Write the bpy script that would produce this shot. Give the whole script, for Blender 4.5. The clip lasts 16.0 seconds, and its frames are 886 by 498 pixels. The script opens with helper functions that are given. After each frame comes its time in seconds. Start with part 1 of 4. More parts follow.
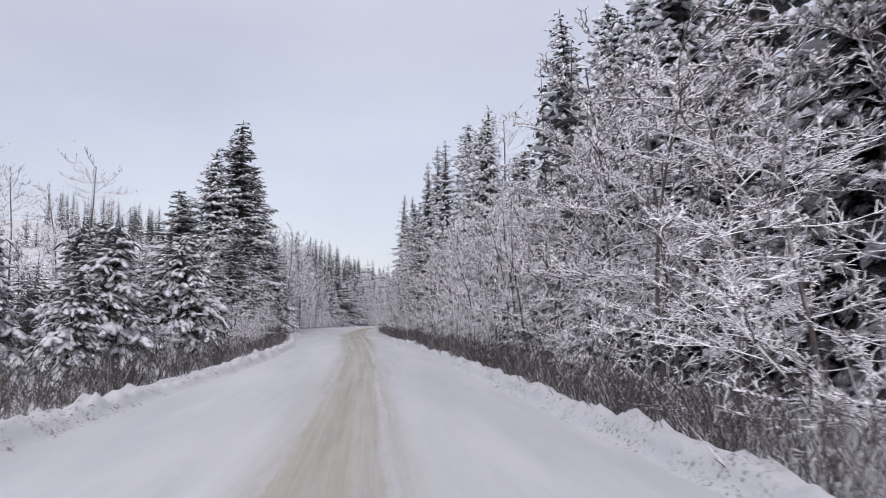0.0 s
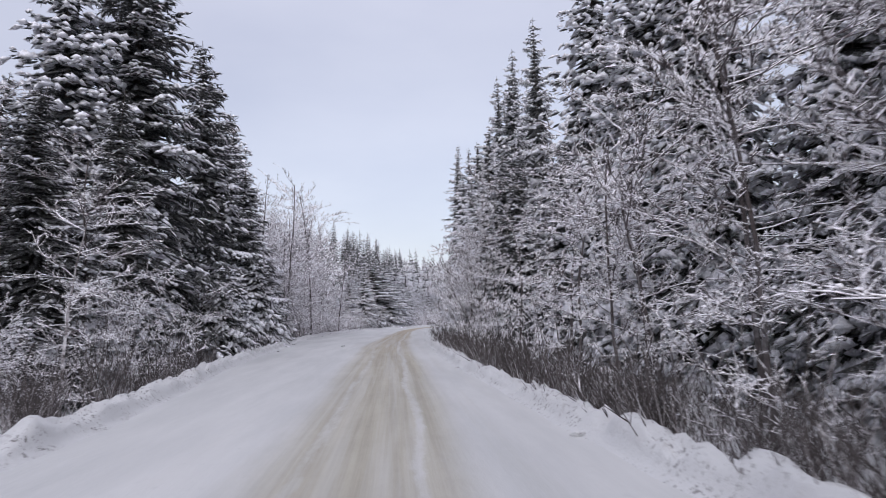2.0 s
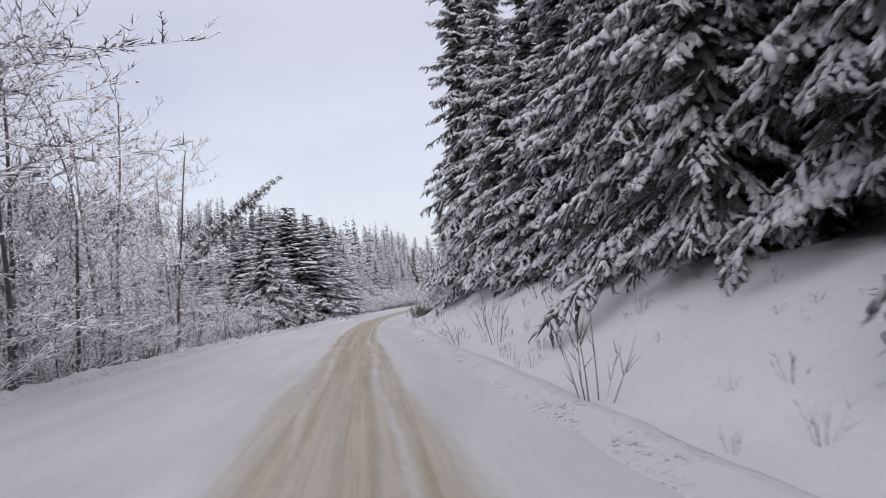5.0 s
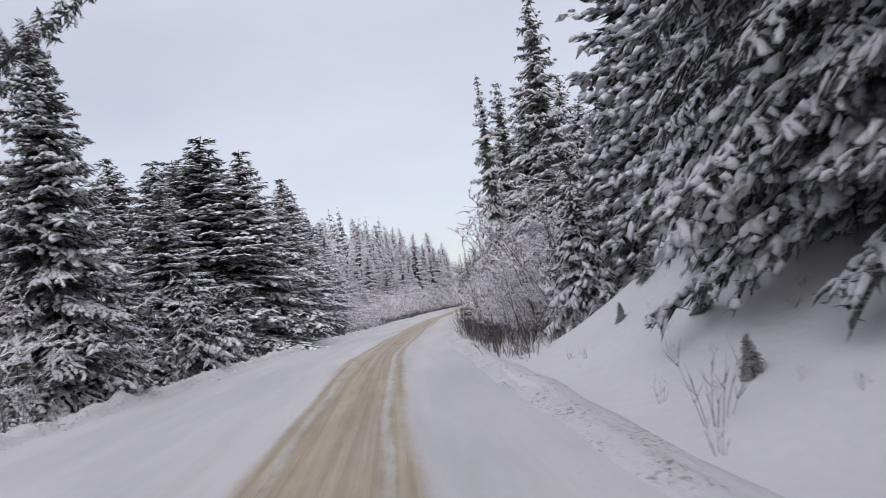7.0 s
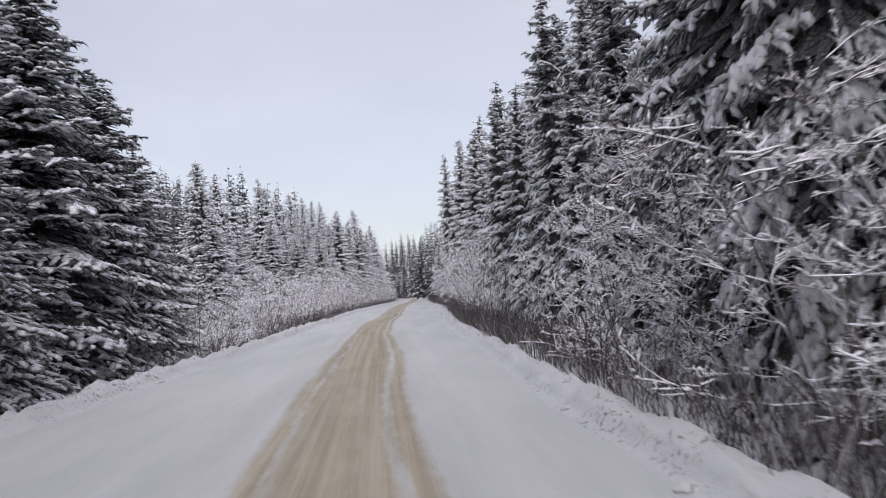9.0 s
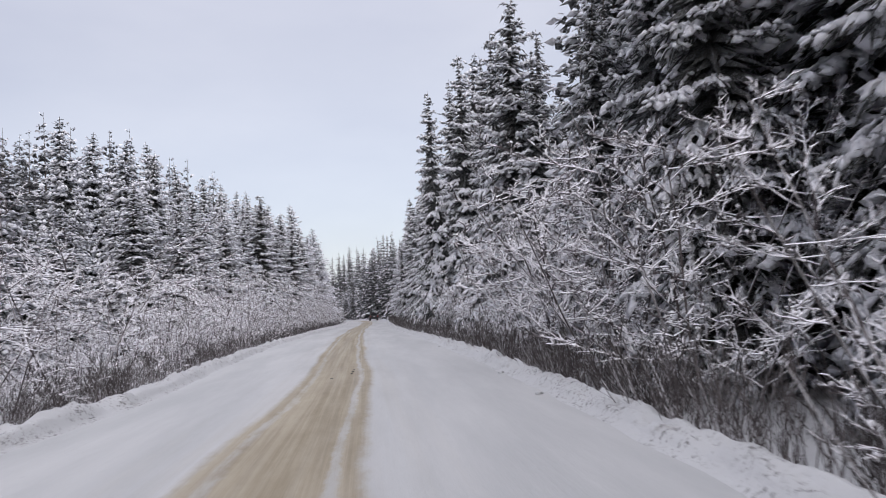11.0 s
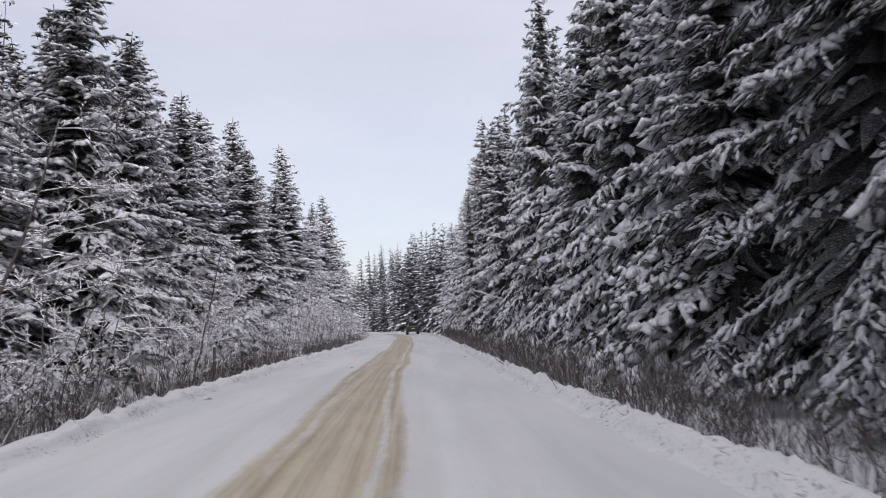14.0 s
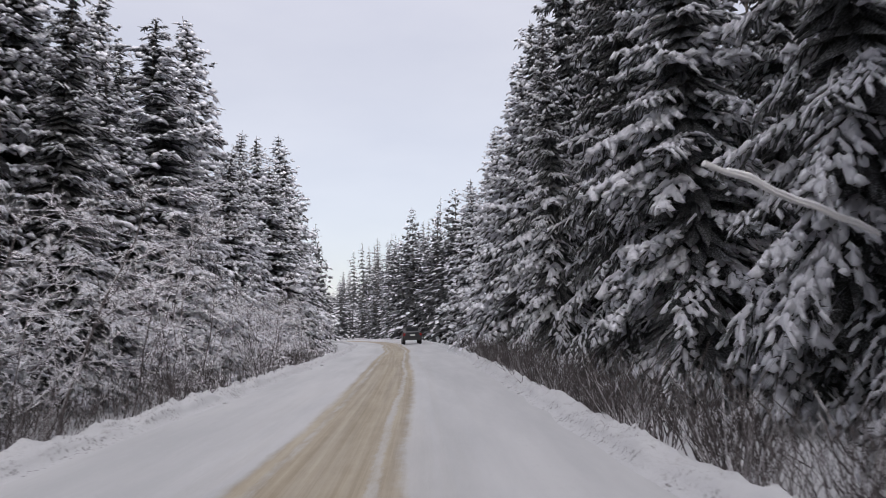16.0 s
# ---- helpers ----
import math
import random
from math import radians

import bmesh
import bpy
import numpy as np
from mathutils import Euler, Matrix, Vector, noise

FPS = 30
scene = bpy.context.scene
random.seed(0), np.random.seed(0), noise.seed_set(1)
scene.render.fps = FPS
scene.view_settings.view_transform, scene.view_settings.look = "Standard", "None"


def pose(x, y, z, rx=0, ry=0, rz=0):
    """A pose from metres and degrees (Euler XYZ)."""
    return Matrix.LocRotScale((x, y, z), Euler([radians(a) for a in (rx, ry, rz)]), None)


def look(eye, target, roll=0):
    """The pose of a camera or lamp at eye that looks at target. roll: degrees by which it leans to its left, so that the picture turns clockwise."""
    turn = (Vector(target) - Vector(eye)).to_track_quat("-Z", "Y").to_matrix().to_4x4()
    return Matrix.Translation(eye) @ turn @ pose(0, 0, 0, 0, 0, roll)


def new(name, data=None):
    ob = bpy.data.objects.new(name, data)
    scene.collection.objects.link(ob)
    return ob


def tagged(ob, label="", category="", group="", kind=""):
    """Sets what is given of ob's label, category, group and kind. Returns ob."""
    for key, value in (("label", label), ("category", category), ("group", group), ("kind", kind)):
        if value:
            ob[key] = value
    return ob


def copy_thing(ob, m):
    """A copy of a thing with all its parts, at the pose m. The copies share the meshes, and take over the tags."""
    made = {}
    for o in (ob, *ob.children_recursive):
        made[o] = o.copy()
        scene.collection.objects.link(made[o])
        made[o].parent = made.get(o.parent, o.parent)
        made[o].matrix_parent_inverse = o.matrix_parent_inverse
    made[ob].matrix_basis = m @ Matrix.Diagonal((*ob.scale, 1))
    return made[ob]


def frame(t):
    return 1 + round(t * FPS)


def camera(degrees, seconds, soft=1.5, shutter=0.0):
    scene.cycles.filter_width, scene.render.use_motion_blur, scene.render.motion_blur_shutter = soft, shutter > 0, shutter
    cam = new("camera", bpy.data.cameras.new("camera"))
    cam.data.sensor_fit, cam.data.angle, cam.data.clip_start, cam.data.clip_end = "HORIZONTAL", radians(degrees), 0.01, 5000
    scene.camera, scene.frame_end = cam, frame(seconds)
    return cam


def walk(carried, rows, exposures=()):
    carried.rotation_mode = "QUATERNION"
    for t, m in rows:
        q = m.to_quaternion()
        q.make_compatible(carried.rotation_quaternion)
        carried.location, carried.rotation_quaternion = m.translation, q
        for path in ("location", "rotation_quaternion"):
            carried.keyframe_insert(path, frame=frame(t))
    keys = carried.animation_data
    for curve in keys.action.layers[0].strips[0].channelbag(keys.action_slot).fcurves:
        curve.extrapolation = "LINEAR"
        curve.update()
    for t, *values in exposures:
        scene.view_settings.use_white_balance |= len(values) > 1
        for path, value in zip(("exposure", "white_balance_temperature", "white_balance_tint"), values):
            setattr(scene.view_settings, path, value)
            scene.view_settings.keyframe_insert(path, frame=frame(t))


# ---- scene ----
# Camera: seconds, eye, and the three turns in degrees
cam = camera(61.9, 16.0, soft=0.9, shutter=0.10)
ROWS = [
    (0.0, -0.00, 0.00, 1.51, 95.58, -0.20, -0.12),
    (0.5, -0.88, 9.10, 1.51, 95.51, -2.01, -0.01),
    (1.0, -1.74, 18.42, 1.49, 95.53, -1.23, 0.28),
    (1.5, -2.68, 27.60, 1.48, 96.08, 1.46, 1.45),
    (2.0, -3.72, 36.86, 1.49, 95.40, 0.93, 3.25),
    (2.5, -4.83, 46.22, 1.49, 95.67, 0.61, 4.50),
    (3.0, -5.98, 55.71, 1.49, 95.40, 0.23, 2.80),
    (3.5, -7.15, 65.15, 1.49, 94.71, 0.84, 5.17),
    (4.0, -8.34, 74.45, 1.52, 94.21, 3.65, 4.06),
    (4.5, -9.36, 83.78, 1.51, 93.62, 4.37, -0.55),
    (7.0, -13.15, 130.99, 1.50, 94.19, 7.33, -2.10),
    (7.5, -13.46, 140.49, 1.49, 93.05, 5.16, -6.57),
    (8.0, -13.69, 149.86, 1.49, 93.77, 5.60, -8.39),
    (8.5, -13.76, 159.02, 1.51, 93.18, 4.75, -7.88),
    (11.0, -10.84, 205.08, 1.52, 94.70, 3.37, -12.64),
    (11.5, -9.77, 214.29, 1.49, 94.85, 3.57, -13.07),
    (12.0, -8.62, 223.65, 1.51, 94.71, 1.73, -13.22),
    (12.5, -7.59, 232.91, 1.51, 93.82, 3.41, -9.67),
    (13.0, -6.56, 242.03, 1.50, 93.26, 2.81, -10.24),
    (13.5, -5.61, 250.86, 1.49, 94.39, 3.80, -11.20),
    (14.0, -4.60, 259.61, 1.49, 95.72, 2.69, -10.02),
    (14.5, -3.55, 268.48, 1.51, 96.25, -1.93, -7.58),
    (15.0, -2.37, 277.33, 1.53, 96.56, 0.98, -7.56),
    (15.5, -1.11, 286.14, 1.52, 97.09, 2.76, -8.29),
    (16.0, 0.25, 295.15, 1.52, 96.08, 2.15, -10.05),
]
walk(cam, [(t, pose(x, y, z, rx, ry, rz)) for t, x, y, z, rx, ry, rz in ROWS],
     [(0, -0.20, 6430, 13), (1.5, -0.16, 6300, 13), (2.5, -0.12, 6300, 13), (4.5, -0.10, 6530, 12), (7.5, -0.14, 6530, 12), (11, -0.12, 6500, 11), (13.5, -0.06, 6550, 11), (16, -0.08, 6650, 11)])

# ---- light: an overcast winter sky ----
SKY_LEVEL = 0.61
world = bpy.data.worlds.new("overcast_sky")
scene.world = world
world.use_nodes = True
wn, wl = world.node_tree.nodes, world.node_tree.links
wn.clear()
w_out = wn.new("ShaderNodeOutputWorld")
w_sky = wn.new("ShaderNodeTexSky")
w_sky.sky_type, w_sky.sun_disc = "NISHITA", False
w_sky.sun_elevation, w_sky.sun_rotation = radians(30), radians(185)
w_bg = wn.new("ShaderNodeBackground")
w_bg.inputs["Strength"].default_value = 0.05
w_cloud = wn.new("ShaderNodeBackground")
w_co = wn.new("ShaderNodeTexCoord")
w_sep = wn.new("ShaderNodeSeparateXYZ")
w_high = wn.new("ShaderNodeMapRange")
w_high.interpolation_type = "SMOOTHSTEP"
for key, value in (("From Min", 0.30), ("From Max", 1.0), ("To Min", SKY_LEVEL), ("To Max", SKY_LEVEL * 2.4)):
    w_high.inputs[key].default_value = value
wl.new(w_co.outputs["Generated"], w_sep.inputs[0])
wl.new(w_sep.outputs["Z"], w_high.inputs["Value"])
wl.new(w_high.outputs["Result"], w_cloud.inputs["Strength"])
w_map = wn.new("ShaderNodeMapping")
w_map.inputs["Scale"].default_value = (1.0, 1.0, 2.6)
w_noise = wn.new("ShaderNodeTexNoise")
w_noise.inputs["Scale"].default_value = 2.2
w_noise.inputs["Detail"].default_value = 5
w_ramp = wn.new("ShaderNodeValToRGB")
w_ramp.color_ramp.elements[0].position, w_ramp.color_ramp.elements[0].color = 0.35, (0.85, 0.835, 0.93, 1)
w_ramp.color_ramp.elements[1].position, w_ramp.color_ramp.elements[1].color = 0.68, (1.02, 0.995, 1.06, 1)
w_add = wn.new("ShaderNodeAddShader")
wl.new(w_co.outputs["Generated"], w_map.inputs["Vector"])
wl.new(w_map.outputs["Vector"], w_noise.inputs["Vector"])
wl.new(w_noise.outputs["Fac"], w_ramp.inputs["Fac"])
wl.new(w_ramp.outputs["Color"], w_cloud.inputs["Color"])
wl.new(w_sky.outputs["Color"], w_bg.inputs["Color"])
wl.new(w_bg.outputs[0], w_add.inputs[0])
wl.new(w_cloud.outputs[0], w_add.inputs[1])
wl.new(w_add.outputs[0], w_out.inputs["Surface"])

sun = new("sun", bpy.data.lights.new("sun", "SUN"))
sun.data.energy, sun.data.angle, sun.data.color = 1.5, radians(60), (1.0, 0.965, 0.95)
sun.matrix_basis = look((0, 0, 60), (-9, 103, 0))


# ---- materials ----
def material(name):
    m = bpy.data.materials.new(name)
    m.use_nodes = True
    nt = m.node_tree
    return m, nt, nt.nodes["Principled BSDF"]


def node(nt, kind, **values):
    n = nt.nodes.new(kind)
    for k, v in values.items():
        n.inputs[k.replace("_", " ")].default_value = v
    return n


def math_node(nt, op, a, b):
    n = nt.nodes.new("ShaderNodeMath")
    n.operation = op
    for i, v in enumerate((a, b)):
        if isinstance(v, (int, float)):
            n.inputs[i].default_value = v
        else:
            nt.links.new(v, n.inputs[i])
    return n.outputs[0]


def smooth(nt, value, lo, hi):
    n = nt.nodes.new("ShaderNodeMapRange")
    n.interpolation_type = "SMOOTHSTEP"
    n.inputs["From Min"].default_value, n.inputs["From Max"].default_value = lo, hi
    nt.links.new(value, n.inputs["Value"])
    return n.outputs["Result"]


def blend(nt, fac, a, b):
    n = nt.nodes.new("ShaderNodeMix")
    n.data_type = "RGBA"
    if isinstance(fac, (int, float)):
        n.inputs["Factor"].default_value = fac
    else:
        nt.links.new(fac, n.inputs["Factor"])
    for key, v in ((6, a), (7, b)):
        if isinstance(v, tuple):
            n.inputs[key].default_value = (*v, 1)
        else:
            nt.links.new(v, n.inputs[key])
    return n.outputs[2]


def noise_at(nt, scale, detail=4.0, rough=0.6, coords="Object", stretch=None):
    co = nt.nodes.new("ShaderNodeTexCoord")
    n = node(nt, "ShaderNodeTexNoise", Scale=scale, Detail=detail, Roughness=rough)
    if stretch:
        mp = node(nt, "ShaderNodeMapping", Scale=stretch)
        nt.links.new(co.outputs[coords], mp.inputs["Vector"])
        nt.links.new(mp.outputs["Vector"], n.inputs["Vector"])
    else:
        nt.links.new(co.outputs[coords], n.inputs["Vector"])
    return n.outputs["Fac"]


def bump(nt, b, height, strength, distance):
    n = node(nt, "ShaderNodeBump", Strength=strength, Distance=distance)
    nt.links.new(height, n.inputs["Height"])
    nt.links.new(n.outputs["Normal"], b.inputs["Normal"])


def up_facing(nt, lo, hi):
    geo = nt.nodes.new("ShaderNodeNewGeometry")
    sep = nt.nodes.new("ShaderNodeSeparateXYZ")
    nt.links.new(geo.outputs["Normal"], sep.inputs[0])
    return smooth(nt, sep.outputs["Z"], lo, hi)


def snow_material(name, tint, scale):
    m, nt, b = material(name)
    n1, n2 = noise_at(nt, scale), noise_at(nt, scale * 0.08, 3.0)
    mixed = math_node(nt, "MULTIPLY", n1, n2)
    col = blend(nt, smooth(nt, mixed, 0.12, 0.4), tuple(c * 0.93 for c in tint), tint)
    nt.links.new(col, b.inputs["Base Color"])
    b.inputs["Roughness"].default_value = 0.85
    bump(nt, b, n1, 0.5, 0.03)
    return m


SNOW = snow_material("fresh_snow", (0.84, 0.84, 0.86), 9.0)
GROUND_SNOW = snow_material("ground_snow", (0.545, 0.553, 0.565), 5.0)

SNOW_LOAD, nt, b = material("snow_on_boughs")
poke = smooth(nt, noise_at(nt, 22.0, 6.0, 0.8), 0.63, 0.70)
col = blend(nt, noise_at(nt, 3.0), (0.885, 0.89, 0.95), (0.925, 0.925, 0.975))
nt.links.new(blend(nt, poke, col, (0.10, 0.105, 0.09)), b.inputs["Base Color"])
b.inputs["Roughness"].default_value = 0.9
bump(nt, b, noise_at(nt, 11.0, 6.0, 0.78), 0.9, 0.12)

NEEDLES, nt, b = material("spruce_needles")
rnd = nt.nodes.new("ShaderNodeObjectInfo").outputs["Random"]
isl = nt.nodes.new("ShaderNodeNewGeometry").outputs["Random Per Island"]
green = blend(nt, isl, (0.013, 0.016, 0.017), (0.038, 0.041, 0.038))
green = blend(nt, math_node(nt, "MULTIPLY", rnd, 0.5), green, (0.034, 0.032, 0.024))
frost = math_node(nt, "MULTIPLY", smooth(nt, noise_at(nt, 24.0, 4.0, 0.75), 0.49, 0.61), 0.38)
nt.links.new(blend(nt, frost, green, (0.70, 0.71, 0.78)), b.inputs["Base Color"])
b.inputs["Roughness"].default_value = 0.8

BARK, nt, b = material("spruce_bark")
grain = noise_at(nt, 14.0, 5.0, 0.7, stretch=(1, 1, 0.25))
nt.links.new(blend(nt, grain, (0.03, 0.024, 0.02), (0.16, 0.13, 0.11)), b.inputs["Base Color"])
b.inputs["Roughness"].default_value = 0.9
bump(nt, b, grain, 0.7, 0.02)

TWIG, nt, b = material("snow_coated_twig")
bark_col = blend(nt, noise_at(nt, 3.0), (0.05, 0.040, 0.043), (0.15, 0.125, 0.13))
cover = math_node(nt, "MULTIPLY", up_facing(nt, -0.7, 0.1), smooth(nt, noise_at(nt, 2.6, 4.0), 0.34, 0.48))
nt.links.new(blend(nt, cover, bark_col, (0.92, 0.91, 0.95)), b.inputs["Base Color"])
b.inputs["Roughness"].default_value = 0.85

STEM, nt, b = material("snow_streaked_stem")
stem_col = blend(nt, noise_at(nt, 5.0, 4.0), (0.035, 0.029, 0.03), (0.13, 0.11, 0.108))
cover = math_node(nt, "MULTIPLY", up_facing(nt, -0.1, 0.6), smooth(nt, noise_at(nt, 2.0, 4.0), 0.4, 0.55))
nt.links.new(blend(nt, cover, stem_col, (0.82, 0.81, 0.84)), b.inputs["Base Color"])
b.inputs["Roughness"].default_value = 0.9

BRUSH, nt, b = material("brown_brush_stem")
stem_col = blend(nt, noise_at(nt, 4.0), (0.022, 0.019, 0.020), (0.088, 0.076, 0.074))
cover = math_node(nt, "MULTIPLY", up_facing(nt, 0.0, 0.7), smooth(nt, noise_at(nt, 3.0, 4.0), 0.54, 0.68))
nt.links.new(blend(nt, cover, stem_col, (0.80, 0.79, 0.82)), b.inputs["Base Color"])
b.inputs["Roughness"].default_value = 0.9

# packed snow road with a sanded, driven strip: the UV map holds metres across and along
ROADM, nt, b = material("packed_snow_road")
uv = nt.nodes.new("ShaderNodeTexCoord").outputs["UV"]
sep = nt.nodes.new("ShaderNodeSeparateXYZ")
nt.links.new(uv, sep.inputs[0])
wob = noise_at(nt, 0.35, 3.0, 0.5, "UV", (1, 0.25, 1))
fine = noise_at(nt, 5.0, 5.0, 0.7, "UV", (1, 0.35, 1))
streak = noise_at(nt, 2.6, 4.0, 0.6, "UV", (1.0, 0.02, 1))
crumbs = noise_at(nt, 1.3, 6.0, 0.75, "UV", (1.6, 0.35, 1))
u = math_node(nt, "ADD", sep.outputs["X"], math_node(nt, "MULTIPLY", math_node(nt, "SUBTRACT", wob, 0.5), 0.7))
u = math_node(nt, "ADD", u, math_node(nt, "MULTIPLY", math_node(nt, "SUBTRACT", fine, 0.5), 0.2))
# the strip drifts from the middle towards the far lane along the way
drift = math_node(nt, "ADD", 0.36, math_node(nt, "ADD", math_node(nt, "MULTIPLY", smooth(nt, sep.outputs["Y"], 55.0, 165.0), 0.54), math_node(nt, "MULTIPLY", smooth(nt, sep.outputs["Y"], 235.0, 300.0), 0.26)))
mid = math_node(nt, "ADD", u, drift)
off = math_node(nt, "ABSOLUTE", mid, 0.0)
spread = math_node(nt, "MULTIPLY", smooth(nt, sep.outputs["Y"], 30.0, 62.0), math_node(nt, "SUBTRACT", 1.0, smooth(nt, sep.outputs["Y"], 84.0, 128.0)))
off = math_node(nt, "SUBTRACT", off, math_node(nt, "MULTIPLY", spread, 0.42))
soft_edge = math_node(nt, "SUBTRACT", 1.0, smooth(nt, off, 0.45, 1.15))
hard_edge = math_node(nt, "SUBTRACT", 1.0, smooth(nt, off, 0.78, 1.0))
firm = smooth(nt, sep.outputs["Y"], 80.0, 140.0)
band = math_node(nt, "ADD", math_node(nt, "MULTIPLY", hard_edge, firm), math_node(nt, "MULTIPLY", soft_edge, math_node(nt, "SUBTRACT", 1.0, firm)))
lane = math_node(nt, "ABSOLUTE", math_node(nt, "SUBTRACT", mid, 0.60), 0.0)
ridge = math_node(nt, "MULTIPLY", math_node(nt, "SUBTRACT", 1.0, smooth(nt, lane, 0.02, 0.10)), math_node(nt, "ADD", 0.30, math_node(nt, "MULTIPLY", smooth(nt, crumbs, 0.35, 0.65), 0.45)))
lane2 = math_node(nt, "ABSOLUTE", math_node(nt, "ADD", mid, 0.62), 0.0)
ridge2 = math_node(nt, "MULTIPLY", math_node(nt, "SUBTRACT", 1.0, smooth(nt, lane2, 0.02, 0.11)), math_node(nt, "MULTIPLY", smooth(nt, crumbs, 0.3, 0.7), 0.6))
wide = math_node(nt, "MULTIPLY", math_node(nt, "SUBTRACT", 1.0, smooth(nt, off, 0.7, 2.4)), smooth(nt, streak, 0.42, 0.66))
along = smooth(nt, sep.outputs["Y"], 0.0, 150.0)
strength = math_node(nt, "ADD", 0.80, math_node(nt, "MULTIPLY", along, 0.20))
even = math_node(nt, "ADD", 0.55, math_node(nt, "MULTIPLY", firm, 0.33))
sand = math_node(nt, "MULTIPLY", band, math_node(nt, "ADD", even, math_node(nt, "MULTIPLY", smooth(nt, streak, 0.3, 0.62), math_node(nt, "SUBTRACT", 1.0, even))))
sand = math_node(nt, "MULTIPLY", sand, strength)
sand = math_node(nt, "MULTIPLY", sand, math_node(nt, "SUBTRACT", 1.0, math_node(nt, "MAXIMUM", ridge, ridge2)))
sand = math_node(nt, "MAXIMUM", sand, math_node(nt, "MULTIPLY", wide, 0.16))
white = blend(nt, smooth(nt, noise_at(nt, 0.7, 5.0, 0.65, "UV", (1, 0.12, 1)), 0.3, 0.7), (0.392, 0.401, 0.407), (0.485, 0.490, 0.493))
white = blend(nt, smooth(nt, noise_at(nt, 7.0, 5.0, 0.7, "UV", (1, 0.5, 1)), 0.55, 0.75), white, (0.43, 0.436, 0.442))
grit = noise_at(nt, 5.5, 4.0, 0.65, "UV", (1.0, 0.012, 1))
mottle = math_node(nt, "ADD", math_node(nt, "MULTIPLY", smooth(nt, grit, 0.32, 0.68), 0.7), math_node(nt, "MULTIPLY", smooth(nt, crumbs, 0.35, 0.65), 0.3))
tan = blend(nt, mottle, (0.190, 0.152, 0.092), (0.395, 0.348, 0.262))
tan = blend(nt, math_node(nt, "MULTIPLY", fine, 0.4), tan, (0.30, 0.255, 0.18))
tan = blend(nt, smooth(nt, sep.outputs["Y"], 40.0, 110.0), blend(nt, mottle, (0.205, 0.187, 0.132), (0.34, 0.318, 0.25)), tan)
nt.links.new(blend(nt, sand, white, tan), b.inputs["Base Color"])
b.inputs["Roughness"].default_value = 0.7
bump(nt, b, math_node(nt, "ADD", fine, streak), 0.35, 0.03)


def plain(name, color, rough=0.5, metal=0.0):
    m, nt, b = material(name)
    n = noise_at(nt, 8.0)
    nt.links.new(blend(nt, n, tuple(c * 0.8 for c in color), color), b.inputs["Base Color"])
    b.inputs["Roughness"].default_value, b.inputs["Metallic"].default_value = rough, metal
    return m


# ---- plan of the road ----
ROAD_Y = (-400, -60, 0, 9, 18, 37, 56, 74, 84, 131, 150, 159, 205, 224, 242, 260, 277, 295, 303, 318, 350, 372, 392, 412, 435, 470, 540, 3500)
ROAD_X = (40, 6, 0, -0.9, -1.7, -3.7, -6, -8.3, -9.4, -13.15, -13.7, -13.8, -10.9, -8.6, -6.6, -4.6, -2.4, 0.25, 1.5, 3.6, 7.6, 9.6, 9.6, 6.5, -1, -20, -70, -800)
LEFT_Y = (-400, 14, 27, 41, 50, 57, 64, 76, 83, 96, 107, 126, 145, 155, 165, 176, 187, 200, 216, 233, 244, 262, 275, 296, 303, 330, 3500)
LEFT_W = (4.2, 4.1, 3.9, 3.9, 4.5, 5.0, 5.9, 6.2, 6.8, 8.0, 8.6, 8.3, 6.6, 6.2, 6.2, 5.9, 5.1, 4.8, 4.7, 4.85, 5.3, 4.9, 4.9, 5.2, 4.8, 4.6, 4.6)
RIGHT_Y = (-400, 12, 25, 31, 45, 54, 61, 74, 92, 140, 150, 166, 175, 203, 211, 218, 236, 245, 258, 269, 280, 292, 300, 310, 330, 3500)
RIGHT_W = (3.15, 3.15, 2.9, 2.6, 2.45, 2.15, 1.85, 2.0, 1.95, 1.75, 1.7, 1.75, 1.7, 2.6, 2.95, 3.15, 3.3, 3.25, 2.9, 2.75, 2.5, 2.3, 2.25, 2.1, 2.4, 2.7)


def smooth_table(ys, vs):
    grid = np.arange(-400, 3501, 1.0)
    v = np.interp(grid, ys, vs)
    k = np.ones(15) / 15
    v[7:-7] = np.convolve(v, k, "valid")
    return lambda y: np.interp(y, grid, v)


road_x, left_w, right_w = smooth_table(ROAD_Y, ROAD_X), smooth_table(LEFT_Y, LEFT_W), smooth_table(RIGHT_Y, RIGHT_W)


def step(v, lo, hi):
    t = min(max((v - lo) / (hi - lo), 0.0), 1.0)
    return t * t * (3 - 2 * t)


def cut_bank(y):
    """How far the cutting on the right-hand verge is developed."""
    return step(y, 72, 98) * (1 - 0.8 * step(y, 147, 153.5) - 0.2 * step(y, 153.5, 174))


def far_hill(x, y):
    """The wooded rise left of and beyond the bend."""
    return 30 * step(-x, 5, 80) * step(y, 180, 460) + 25 * step(-x, 80, 260) * step(y, 150, 500) + 7 * step(y, 430, 580) * step(x, 8, 40)


